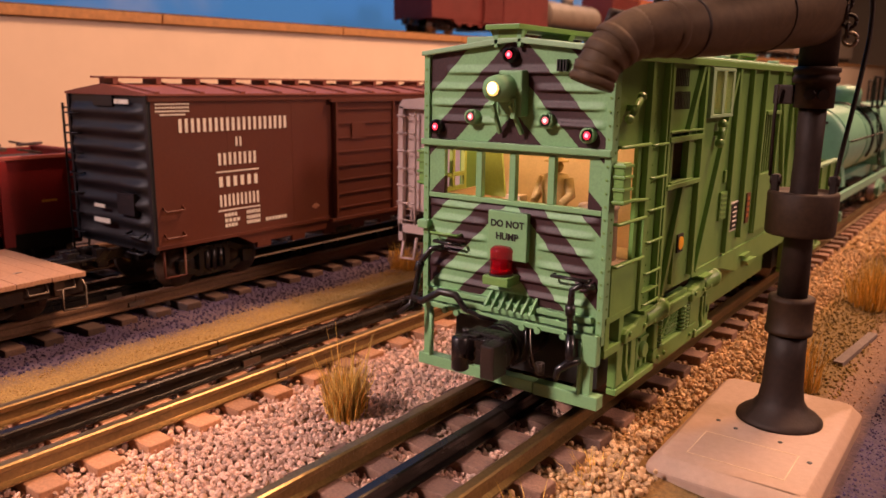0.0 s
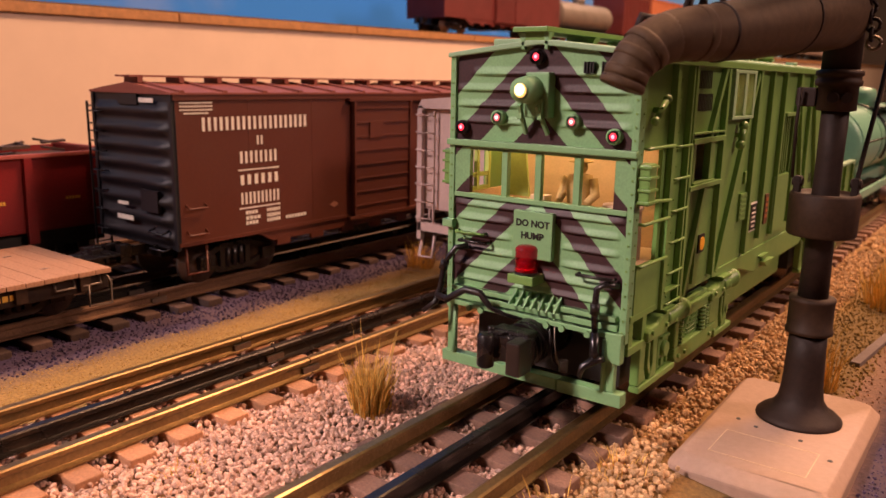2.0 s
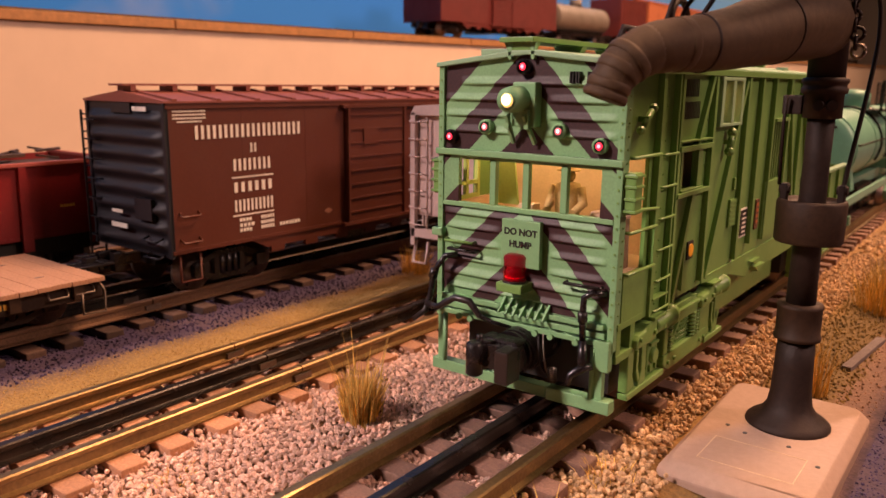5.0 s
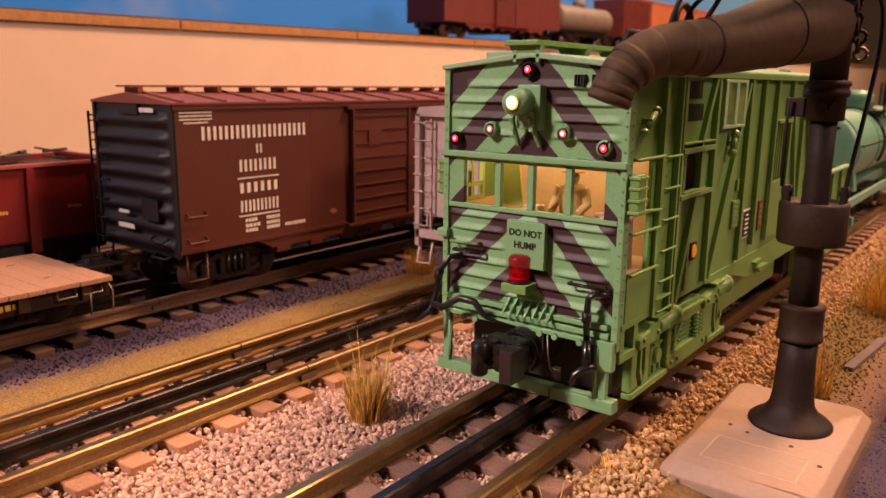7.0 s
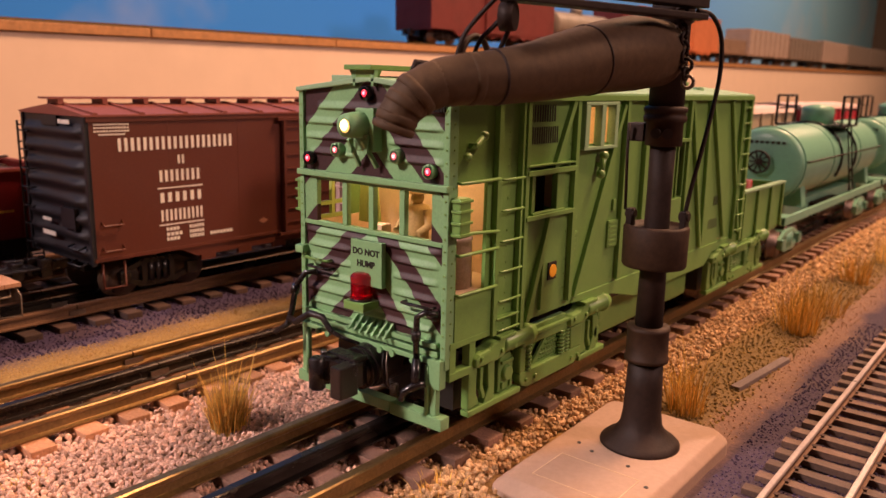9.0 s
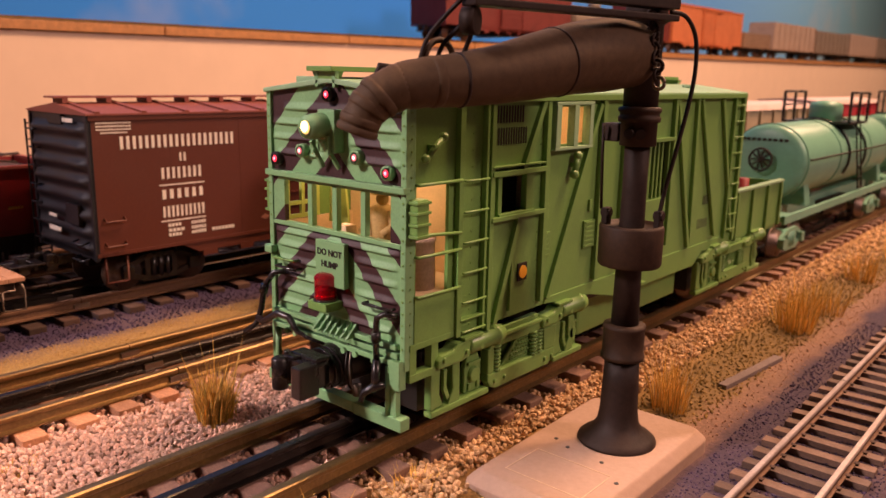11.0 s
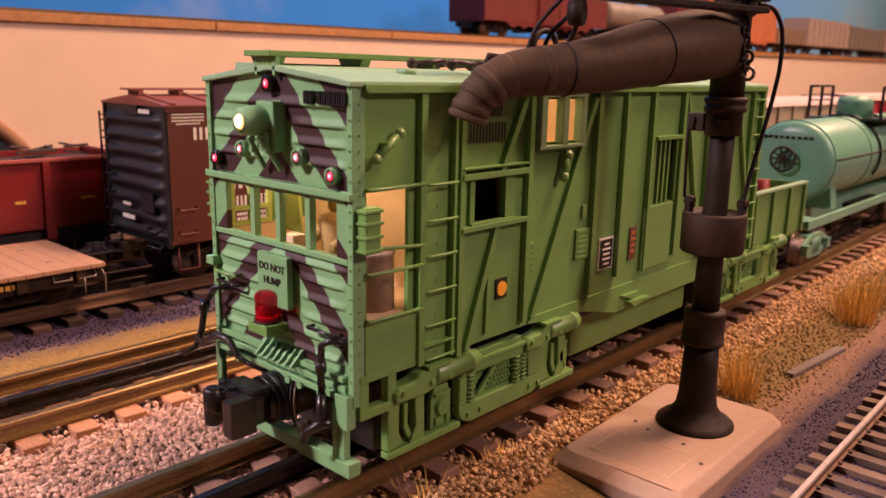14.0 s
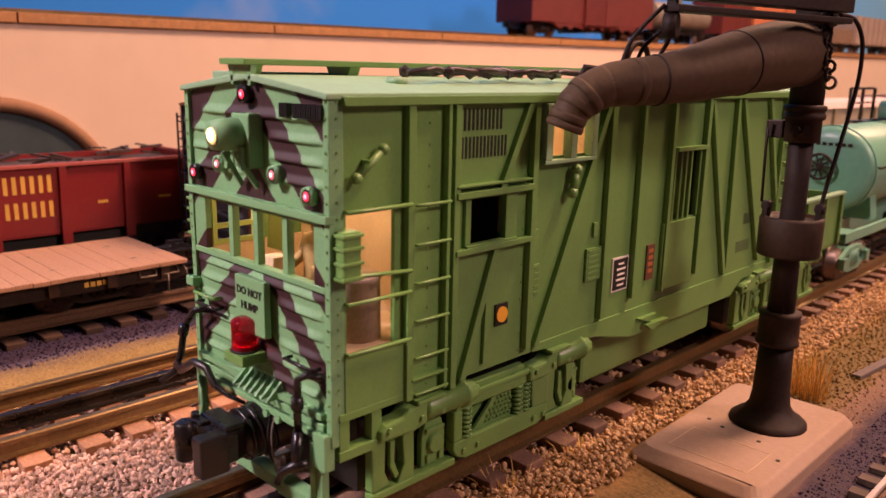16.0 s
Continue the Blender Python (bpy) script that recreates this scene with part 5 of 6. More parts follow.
# front lights
for x, z, lens, cover, y0 in ((1.0, 94.6, REDLAMP, INK_AND_SHADE, -1.6), (-21.8, 75.9, REDLAMP, INK_AND_SHADE, -1.5), (23.2, 75.7, REDLAMP, GREEN, -1.4), (-10, 79, WHITELAMP, GREEN, -1.9), (12.1, 78.8, WHITELAMP, GREEN, -1.9)):
    bm = NB()
    tube(bm, [(x, 0.5, z), (x, y0 + 0.3, z), (x, y0 - 0.4, z), (x, y0 - 0.4, z), (x, y0 + 0.1, z)], [1.9, 2.0, 1.9, 1.45, 1.35], 18)
    ml = part("marker_light", bm, FRONT_LIT_GREEN if cover is GREEN else BLACK, loco, "small round marker light")
    bm = NB()
    bmesh.ops.create_uvsphere(bm, u_segments=14, v_segments=8, radius=1.3, matrix=Matrix.Translation((x, y0 + 0.1, z)) @ Matrix.Diagonal((1, 0.6, 1, 1)))
    for f in bm.faces:
        f.smooth = True
    part("lens", bm, PALELAMP if lens is WHITELAMP else REDLAMP, ml, "glowing pale pink lens" if lens is WHITELAMP else "glowing red lens")
    bm = NB()
    bmesh.ops.create_uvsphere(bm, u_segments=10, v_segments=6, radius=0.6 if lens is WHITELAMP else 0.6, matrix=Matrix.Translation((x, y0 - 0.42, z)) @ Matrix.Diagonal((1, 0.6, 1, 1)))
    part("bulb", bm, WHITELAMP if lens is WHITELAMP else REDCORE, ml, "bright bulb core")
bm = NB()
tube(bm, [(1.2, 0, 86.4), (1.2, -2.5, 86.4), (1.2, -6.5, 86.4), (1.2, -9.2, 86.3), (1.2, -9.2, 86.3), (1.2, -8.4, 86.3)], [3.5, 3.5, 3.4, 3.0, 2.5, 2.2], 24)
hl = part("headlight", bm, FRONT_LIT_GREEN, loco, "round green headlight housing")
# The reflector glows by itself to give the bulb its amber halo.
bm = NB()
bmesh.ops.create_uvsphere(bm, u_segments=18, v_segments=10, radius=2.15, matrix=Matrix.Translation((1.2, -8.7, 86.3)) @ Matrix.Diagonal((1, 0.45, 1, 1)))
part("reflector", bm, HEADRING, hl, "amber reflector with the bulb's halo as its own glow")
bm = NB()
bmesh.ops.create_uvsphere(bm, u_segments=14, v_segments=8, radius=1.45, matrix=Matrix.Translation((1.1, -9.3, 86.4)) @ Matrix.Diagonal((1, 0.5, 1, 1)))
part("bulb", bm, HEADLAMP, hl, "warm shining bulb")
for x in (-2.4, 4.8):
    bm = NB()
    beam(bm, (x * 0.7 + 0.5, -5.5, 82.6), (x * 0.9 + 0.6, -1, 75.2), 1.1, 0.9, (1, 0, 0))
    beam(bm, (x * 0.8 + 0.4, -4.4, 84), (x * 0.8 + 0.4, -4.4, 79), 1.3, 0.9, (0, 1, 0))
    part("headlight_bracket", bm, FRONT_LIT_GREEN, loco, "", 0.15)
bm = NB()
box(bm, -0.8, 6.0, -3.6, 0, 79.4, 90.8)
part("headlight_box", bm, FRONT_LIT_GREEN, loco, "", 0.5)
for x in (-3.2, 3.6):
    bm = NB()
    prism(bm, [(x - 0.8, 100.6), (x + 0.8, 100.6), (x + 0.45, 96.4), (x - 0.45, 96.4)], -1.6, -0.2, "y")
    part("walk_bracket", bm, FRONT_LIT_GREEN, loco, "", 0.15)

# sign
sign = one("warning_sign", loco, FRONT_LIT_GREEN, (-3.4, 8.4, -2.7, -1.0, 42.6, 55.2), "green plate lettered in black", 0.25)


def words(text, x, z, size, parent):
    cu = bpy.data.curves.new("lettering", "FONT")
    cu.body, cu.size, cu.align_x, cu.extrude, cu.resolution_u = text, size * 0.001, "CENTER", 0.00006, 3
    cu.offset = 0.00007
    tmp = bpy.data.objects.new("lettering", cu)
    scene.collection.objects.link(tmp)
    me = bpy.data.meshes.new_from_object(tmp.evaluated_get(bpy.context.evaluated_depsgraph_get()))
    bpy.data.objects.remove(tmp)
    me.materials.clear()
    me.materials.append(INK_AND_SHADE)
    ob = new("lettering", me)
    ob.parent = parent
    ob.matrix_basis = pose(x * 0.001, -0.00280, z * 0.001, 90, 0, 0)
    tagged(ob, "black stencilled words")


words("DO NOT", 2.5, 51.2, 2.5, sign)
words("HUMP", 2.5, 47.9, 2.5, sign)

# beacon: a red dome over a steady bulb; an added turning cup makes the flashes
bc_base = one("beacon_bracket", loco, GREEN, (-2.2, 5.6, -6.8, -0.6, 36.2, 38.7), "", 0.4)
bm = NB()
spin(bm, [(3.2, 38.7), (3.3, 38.9), (3.1, 39.2), (2.6, 39.3), (2.55, 40.0), (2.2, 40.0), (2.15, 39.35)], (1.6, -3.6, 0), 24)
part("beacon_seat", bm, BLACK, loco, "dark beacon seat")
bm = NB()
spin(bm, [(3.05, 39.3), (3.1, 39.6), (2.95, 39.8), (2.95, 44.6), (3.05, 45.0), (2.9, 45.6), (2.2, 46.2), (0.2, 46.4)], (1.6, -3.6, 0), 28)
dome = part("beacon_dome", bm, REDLENS, loco, "clear red plastic beacon dome")
dome.visible_shadow = False
bm = NB()
# Cup added as a shutter: open side down, it blocks the bulb's light.
cup = [(1.75, -1.0), (1.85, 0.4), (1.5, 1.3), (0.8, 1.7), (0.05, 1.8)]
for (r0, h0), (r1, h1) in zip(cup, cup[1:]):
    for k in range(16):
        a0, a1 = 2 * math.pi * k / 16, 2 * math.pi * (k + 1) / 16
        v = [bm.verts.new(p) for p in ((r0 * math.cos(a0), r0 * math.sin(a0), h0), (r0 * math.cos(a1), r0 * math.sin(a1), h0), (r1 * math.cos(a1), r1 * math.sin(a1), h1), (r1 * math.cos(a0), r1 * math.sin(a0), h1))]
        bm.faces.new(v)
reflector = part("beacon_shutter", bm, mat("dark_red_shutter", (0.16, 0.006, 0.008), 0.4), loco, "added turning cup that hides the bulb between flashes", at=(1.6, -3.6, 41.2))
bm = NB()
bmesh.ops.create_uvsphere(bm, u_segments=14, v_segments=8, radius=0.85, matrix=Matrix.Translation((0, 0, 0.1)))
part("beacon_lamp", bm, FLASH, reflector, "red flashing bulb")

# sill, fins, pilot, hoses, coupler
for z0, z1, y, x0, x1 in ((29.6, 31, -1.8, -24, 27), (27.2, 28.8, -1.6, -24, 27.4), (25.4, 26.8, -2.4, -24.4, 27.8)):
    one("sill_step", loco, FRONT_LIT_GREEN, (x0, x1, y, 1, z0, z1), "", 0.25)
one("front_sill", loco, FRONT_LIT_GREEN, (FL + 0.4, 28.6, 0, 3, 25, 29.4), "", 0.2)
for k in range(7):
    bm = NB()
    x = -3.0 + k * 2.3
    prism(bm, [(-4.6, 29.4), (-0.4, 33.2), (-0.4, 29.4)], x - 0.35, x + 0.35)
    part("foot_fin", bm, FRONT_LIT_GREEN, loco, "small slanted fin")
for x in (-17, -13, 8, 12.6, 20):
    bm = NB()
    cyl(bm, (x, -2.2, 25.4), (x, -3.2, 25.4), 0.9, n=8)
    part("sill_bolt", bm, FRONT_LIT_GREEN, loco)
for x in (-23.6, 26.6):
    one("pilot_post", loco, FRONT_LIT_GREEN, (x - 1.1, x + 1.1, -2.2, -0.4, 11, 25.6), "", 0.25)
    bm = NB()
    cyl(bm, (x - (1.7 if x > 0 else -1.7), -2.4, 11), (x - (1.7 if x > 0 else -1.7), -2.4, 25), 0.7, n=10)
    part("pilot_rod", bm, FRONT_LIT_GREEN, loco)
one("pilot_beam", loco, FRONT_LIT_GREEN, (-26.2, 11.6, -2.8, 0.6, 8.0, 11.2), "", 0.3)
one("pilot_beam", loco, FRONT_LIT_GREEN, (12.0, 30.2, -3.0, 0.6, 7.8, 11.3), "", 0.3)
one("post_plate", loco, FRONT_LIT_GREEN, (25, 29.2, -2.6, 0, 19, 27), "", 0.25)
bm = NB()
tube(bm, [(27, -1, 39), (24.4, -3.2, 39.4), (22.6, -4.2, 38.2), (22.4, -4.4, 33), (22.9, -4.6, 27)], [0.85, 0.85, 0.85, 0.9, 0.85], 10)
tube(bm, [(22.4, -4.4, 34.4), (22.5, -4.4, 31.8)], 1.3, 10)
tube(bm, [(22.9, -4.6, 27), (23.4, -5.4, 22), (23.6, -5.8, 20)], [1.15, 1.25, 1.0], 10)
tube(bm, [(25.5, -4, 20.6), (23.6, -6, 20), (21.6, -8, 18.4), (21.4, -9, 16)], [1.0, 1.25, 1.0, 0.7], 10)
part("air_hose", bm, BLACK, loco, "glossy black air hose")
bm = NB()
tube(bm, [(-18.5, -1.6, 43), (-21.6, -3.4, 42.4), (-24.2, -5, 38), (-24.8, -6, 31), (-25.4, -7.5, 26.6), (-28, -10, 24)], [0.8, 0.85, 0.85, 0.9, 0.85, 0.7], 10)
tube(bm, [(-24, -5, 38.6), (-24.5, -5.4, 36)], 1.3, 10)
tube(bm, [(-25.1, -7, 28.6), (-21, -8, 28.4), (-15, -7.6, 32.2), (-10.5, -7, 31.8), (-7.4, -6.6, 28.2), (-3.6, -5.6, 26.8), (1.5, -4.4, 26.2)], [1.0, 1.0, 1.0, 1.0, 0.8, 0.6, 0.4], 10)
part("air_hose", bm, BLACK, loco, "glossy black air hose")
for x0, x1, z in ((-21, -12, 44.6), (16, 26, 40.6), (-22, -13, 47)):
    bm = NB()
    tube(bm, [(x0, -1, z), (x0, -3, z), (x1, -3, z), (x1, -1, z)], 0.45, 6)
    part("grab_iron", bm, BLACK if z < 46 else GREEN, loco)
bm = NB()
box(bm, -27.4, -23.8, -2.4, 0.2, 47.6, 50)
part("marker_socket", bm, FRONT_LIT_GREEN, loco, "", 0.5)
KX, KZ = 2.9, 1.8
bm = NB()
prism(bm, [(KX + u, v) for u, v in ((-6.0, -8), (5.4, -8), (6.6, -11), (6.9, -18.6), (3.4, -18.8), (3.0, -16.0), (1.0, -15.0), (-1.2, -15.6), (-2.2, -17.4), (-6.2, -16.2))], 15.6 + KZ, 22.6 + KZ, "z")
box(bm, KX + 3.3, KX + 7.2, -19.8, -13.2, 14.2 + KZ, 23.0 + KZ)
box(bm, KX - 5.0, KX + 6.0, -13.5, -8.5, 22.4 + KZ, 23.7 + KZ)
prism(bm, [(KX - 5.4, -9), (KX + 0.4, -9), (KX - 0.6, -15.6), (KX - 4.6, -16.4)], 22.6 + KZ, 23.4 + KZ, "z")
cp = part("coupler", bm, BLACK, loco, "large glossy black knuckle coupler", 0.5)
bm = NB()
tube(bm, [(KX - 4.2, -17.4, 14.0 + KZ), (KX - 4.2, -17.4, 14.6 + KZ), (KX - 4.2, -17.4, 22.6 + KZ), (KX - 4.2, -17.4, 23.2 + KZ)], [1.6, 2.3, 2.3, 1.6], 18)
part("knuckle", bm, BLACK, cp, "rounded swinging knuckle")
bm = NB()
cyl(bm, (KX - 4.4, -14.8, 22.8 + KZ), (KX - 4.4, -14.8, 24.4 + KZ), 0.9, n=12)
part("knuckle_pin", bm, BLACK, cp)
bm = NB()
tube(bm, [(KX, -9, 19), (KX, -6, 19.4), (KX, -2, 20), (KX, 6, 20.4), (KX, 14, 20.4)], [4.4, 5.2, 6.2, 6.6, 6.6], 24)
for y in (-6.4, -4.2, -1.6):
    tube(bm, [(KX, y, 19.6), (KX, y + 0.9, 19.7)], 6.1 if y < -2 else 6.7, 24)
part("draft_gear", bm, BLACK, cp)
for x0, r in ((8.2, 0.36), (9.6, 0.3)):
    bm = NB()
    tube(bm, curve_points([(x0, -1, 27), (x0 + 1.6, -3.5, 22), (x0 + 2.8, -4, 17), (x0 + 4, -3.6, 15.4)]), r, 6)
    part("wire", bm, GREYSTEEL if r < 0.35 else BLACK, cp, "thin loose wire")
bm = NB()
for k in range(6):
    tube(bm, arc((14, -3.4, 14.2 + k * 0.55), 1.1, 0, 360, 10, "xy"), 0.2, 5)
part("spring", bm, GREYSTEEL, cp, "small bright coil spring")
# Added black slab: the shade behind the coupler, put in as a shape.
one("front_gap_shade", loco, INK_AND_SHADE, (-22, 24, 10, 12, 8, 25))
# side step behind the corner
bm = NB()
for d in ((27, 29.6, 1, 3.6, 21, 29.4), (27, 29.55, 9.6, 12.35, 21, 29.4), (26.8, 29.8, 0.8, 12.6, 20.4, 22.6), (26.9, 29.85, 0.9, 20, 29.2, 31)):
    box(bm, *d)
part("side_step", bm, GREEN, loco, "", 0.2)


def work_truck(y0):
    """Side frame with pedestals, springs, air cylinders and a pierced plate; it rides 1.5 above its drawn height."""
    lift = 1.5
    bm = NB()
    prism(bm, [(y0 + 25, 19.4), (y0 + 27, 22), (y0 + 57, 22), (y0 + 60, 19.4)], 26.6, 29.6)
    prism(bm, [(y0 + 24.6, 11.6), (y0 + 61, 11.6), (y0 + 61, 8.4), (y0 + 57, 6.2), (y0 + 29, 6.2), (y0 + 26, 7.4), (y0 + 24.6, 9.4)], 26.6, 29.6)
    prism(bm, [(y0 + 24.6, 11.62), (y0 + 27.6, 11.62), (y0 + 27.6, 19.38), (y0 + 24.6, 19.38)], 26.65, 29.55)
    prism(bm, [(y0 + 54.6, 11.62), (y0 + 61, 11.62), (y0 + 61.6, 19.38), (y0 + 54, 19.38)], 26.65, 29.55)
    fr = part("truck_frame", bm, GREEN, loco, "green cast truck side frame", 0.5, at=(0, 0, lift))
    one("frame_back", fr, GREEN, (24.6, 25.4, y0 + 26, y0 + 60, 10.5, 20.5))
    for d in ((25.2, 26.2, y0 + 12, y0 + 24.6, 8, 20), (25.2, 26.2, y0 + 61, y0 + 78, 8, 20)):
        one("backing_plate", fr, BLACK, d)
    # pedestals with a horn-shaped inner leg
    for a in (0, 61):
        bm = NB()
        prism(bm, [(y0 + a - 0.6, 21), (y0 + a + 3.2, 21), (y0 + a + 3.0, 12), (y0 + a + 4.6, 8.6), (y0 + a - 0.6, 8.0)], 26.8, 29.4)
        prism(bm, [(y0 + a + 8.2, 20), (y0 + a + 11.6, 20), (y0 + a + 11.8, 12), (y0 + a + 11.8, 7.6), (y0 + a + 6.6, 7.6), (y0 + a + 8.8, 12)], 26.8, 29.4)
        box(bm, 26.8, 29.8, y0 + a - 0.8, y0 + a + (25 if a == 0 else 17), 6.0, 7.8)
        part("pedestal", bm, GREEN, fr, "", 0.4)
        bm = NB()
        prism(bm, [(y0 + a + 4.2, 19), (y0 + a + 5.6, 19), (y0 + a + 5.4, 14), (y0 + a + 6.8, 10.4), (y0 + a + 5.8, 9.6), (y0 + a + 4.2, 13)], 28.6, 29.8)
        part("horn_guide", bm, GREEN, fr, "", 0.2)
    # brake cylinder castings over the axles
    for a, b, c in ((0.6, 14.5, 31.5), (51.5, 63, 79)):
        bm = NB()
        prism(bm, [(y0 + a, 20.2), (y0 + a, 22.8), (y0 + a + 1.4, 23.8), (y0 + a + 6.5, 24.2), (y0 + a + 8, 25.6), (y0 + b, 26.2), (y0 + b, 20.8), (y0 + b - 4, 20.0)], 26.4, 31.0)
        part("casting", bm, GREEN, fr, "", 0.7)
        bm = NB()
        tube(bm, [(28.8, y0 + b - 0.2, 23.4), (28.8, y0 + b + 0.8, 23.4), (28.8, y0 + c - 4.4, 23.4), (28.8, y0 + c - 4.2, 23.4), (28.8, y0 + c - 3.2, 23.4), (28.8, y0 + c - 3.0, 23.4), (28.8, y0 + c - 0.6, 23.4), (28.8, y0 + c, 23.4)], [2.4, 2.9, 2.9, 3.3, 3.3, 2.7, 2.6, 2.0], 20)
        cyl(bm, (28.8, y0 + c, 23.4), (28.8, y0 + c + 1.6, 23.4), 1.1, n=10)
        part("air_cylinder", bm, GREEN, fr, "green brake air cylinder")
        bm = NB()
        box(bm, 27.4, 31.4, y0 + b - 3.4, y0 + b + 5, 25.8, 26.8)
        box(bm, 30.6, 31.3, y0 + b + 6, y0 + b + 11, 22.2, 24.6)
        part("cylinder_cap", bm, GREEN, fr, "", 0.25)
        for yy in (a + 2.2, b - 2, b + 4.4):
            bm = NB()
            cyl(bm, (30.8, y0 + yy, 22.6), (31.7, y0 + yy, 22.6), 0.7, n=8)
            part("bolt", bm, GREEN, fr)
    bm = NB()
    box(bm, 26.6, 30.2, y0 + 30, y0 + 52, 22.2, 23.4)
    box(bm, 26.8, 29.2, y0 + 31, y0 + 51, 23.4, 25.0)
    part("equaliser", bm, GREEN, fr, "long flat equaliser bar", 0.3)
    for y in (29.6, 49.2, 52.2):
        bm = NB()
        for k in range(7):
            tube(bm, arc((28.6, y0 + y, 12.0 + k * 1.2), 1.15, 0, 360, 10, "xy"), 0.46, 5)
        cyl(bm, (28.6, y0 + y, 11.2), (28.6, y0 + y, 20), 0.7, n=8)
        part("coil_spring", bm, GREEN, fr, "green coil spring")
    bm = NB()
    prism(bm, [(y0 + 33.4, 11.6), (y0 + 47.6, 11.6), (y0 + 47.6, 19.6), (y0 + 42, 19.6)], 27.0, 27.8)
    pp = part("pierced_plate", bm, GREEN, fr, "slanted plate with rows of studs")
    bm = NB()
    for j in range(6):
        for i in range(7):
            y, z = y0 + 46.6 - i * 1.45 + (j % 2) * 0.5, 12.8 + j * 1.25
            if y > y0 + 34.6 + (z - 11.6) * 1.07:
                bmesh.ops.create_icosphere(bm, subdivisions=1, radius=0.58, matrix=Matrix.Translation((27.9, y, z)))
    part("stud", bm, GREEN, pp)
    # cast journal boxes
    for yy in (15.2, 68.6):
        bm = NB()
        prism(bm, [(y0 + yy, 8.0), (y0 + yy + 7.6, 8.0), (y0 + yy + 7.6, 15.5), (y0 + yy + 6.2, 19.4), (y0 + yy + 1.2, 19.4), (y0 + yy, 15.5)], 26.4, 28.2)
        part("journal_box", bm, GREEN, fr, "", 0.5)
        bm = NB()
        cyl(bm, (28.2, y0 + yy + 3.8, 13.4), (29.4, y0 + yy + 3.8, 13.4), 2.5, 2.1, n=16)
        box(bm, 28.2, 29.0, y0 + yy + 0.9, y0 + yy + 6.7, 16.6, 17.6)
        box(bm, 28.2, 28.9, y0 + yy + 1.2, y0 + yy + 2.2, 8.8, 11)
        box(bm, 28.2, 28.9, y0 + yy + 5.2, y0 + yy + 6.2, 8.8, 11)
        part("journal_lid", bm, GREEN, fr, "", 0.25)
    for yy in (28, 33, 55, 59):
        bm = NB()
        cyl(bm, (29.5, y0 + yy, 8.8), (30.3, y0 + yy, 8.8), 0.7, n=8)
        part("bolt", bm, GREEN, fr)
    for yy in (18.5, 71.5):
        for s in (-1, 1):
            bm = NB()
            x, z = 0.6 + s * 15.5, 8.6 - lift
            tube(bm, [(x - s * 1.2, y0 + yy, z), (x, y0 + yy, z), (x, y0 + yy, z), (x + s * 3.4, y0 + yy, z), (x + s * 3.4, y0 + yy, z)], [9.7, 9.7, 8.7, 8.5, 2], 24)
            part("wheel", bm, WHEEL, fr, "dull steel wheel")


work_truck(10.5)
work_truck(186)
# Added black blocks give the gaps between the truck parts their shade.
one("truck_gap_shade", loco, INK_AND_SHADE, (-20, 24, 12, 92, 8, 24))
one("truck_gap_shade", loco, INK_AND_SHADE, (-20, 24, 188, 266, 8, 24))
# skirt and belly tank
bm = NB()
prism(bm, [(64, 31), (220, 31), (220, 27.5), (188, 27), (180, 22), (112, 22), (93, 26.5), (64, 29)], 27.6, 29.4)
part("skirt", bm, GREEN, loco, "", 0.3)
bm = NB()
box(bm, -20, 22.5, 97, 179, 8.5, 24)
part("belly_tank", bm, GREEN, loco, "long green belly tank", 1.4)
bm = NB()
prism(bm, [(115, 27.4), (125, 27.4), (121, 25.4)], 29.4, 30.8)
prism(bm, [(118, 25), (132, 24.4), (122, 22.6)], 29.4, 31.4)
part("step_bracket", bm, GREEN, loco)
# rear platform
bm = NB()
box(bm, 27.6, 28.8, 222.6, 288, 27, 49.8)
box(bm, -28.8, -27.6, 222.6, 288, 27, 49.8)
box(bm, -28.8, 28.8, 287, 288.2, 27, 49.8)
box(bm, -28, 28, 222, 288, 25, 27.4)
rp = part("rear_platform", bm, GREEN, loco, "open rear platform with low panelled sides", 0.2)
for y in (226, 246, 267, 286.6):
    one("platform_post", rp, GREEN, (28.8, 30.2, y - 1, y + 1, 26.6, 50.4), "", 0.15)
one("platform_rail", rp, ROOFGREEN, (27.2, 30.4, 222.6, 288.4, 49.6, 50.8), "", 0.15)
for x, y in ((10, 240), (14, 252), (-4, 246), (17, 265)):
    bm = NB()
    cyl(bm, (x, y, 27), (x, y, 52), 3, n=12)
    part("canister", bm, GONRED, rp, "red canister on the platform")
coupler(loco, 288, 1, 16)

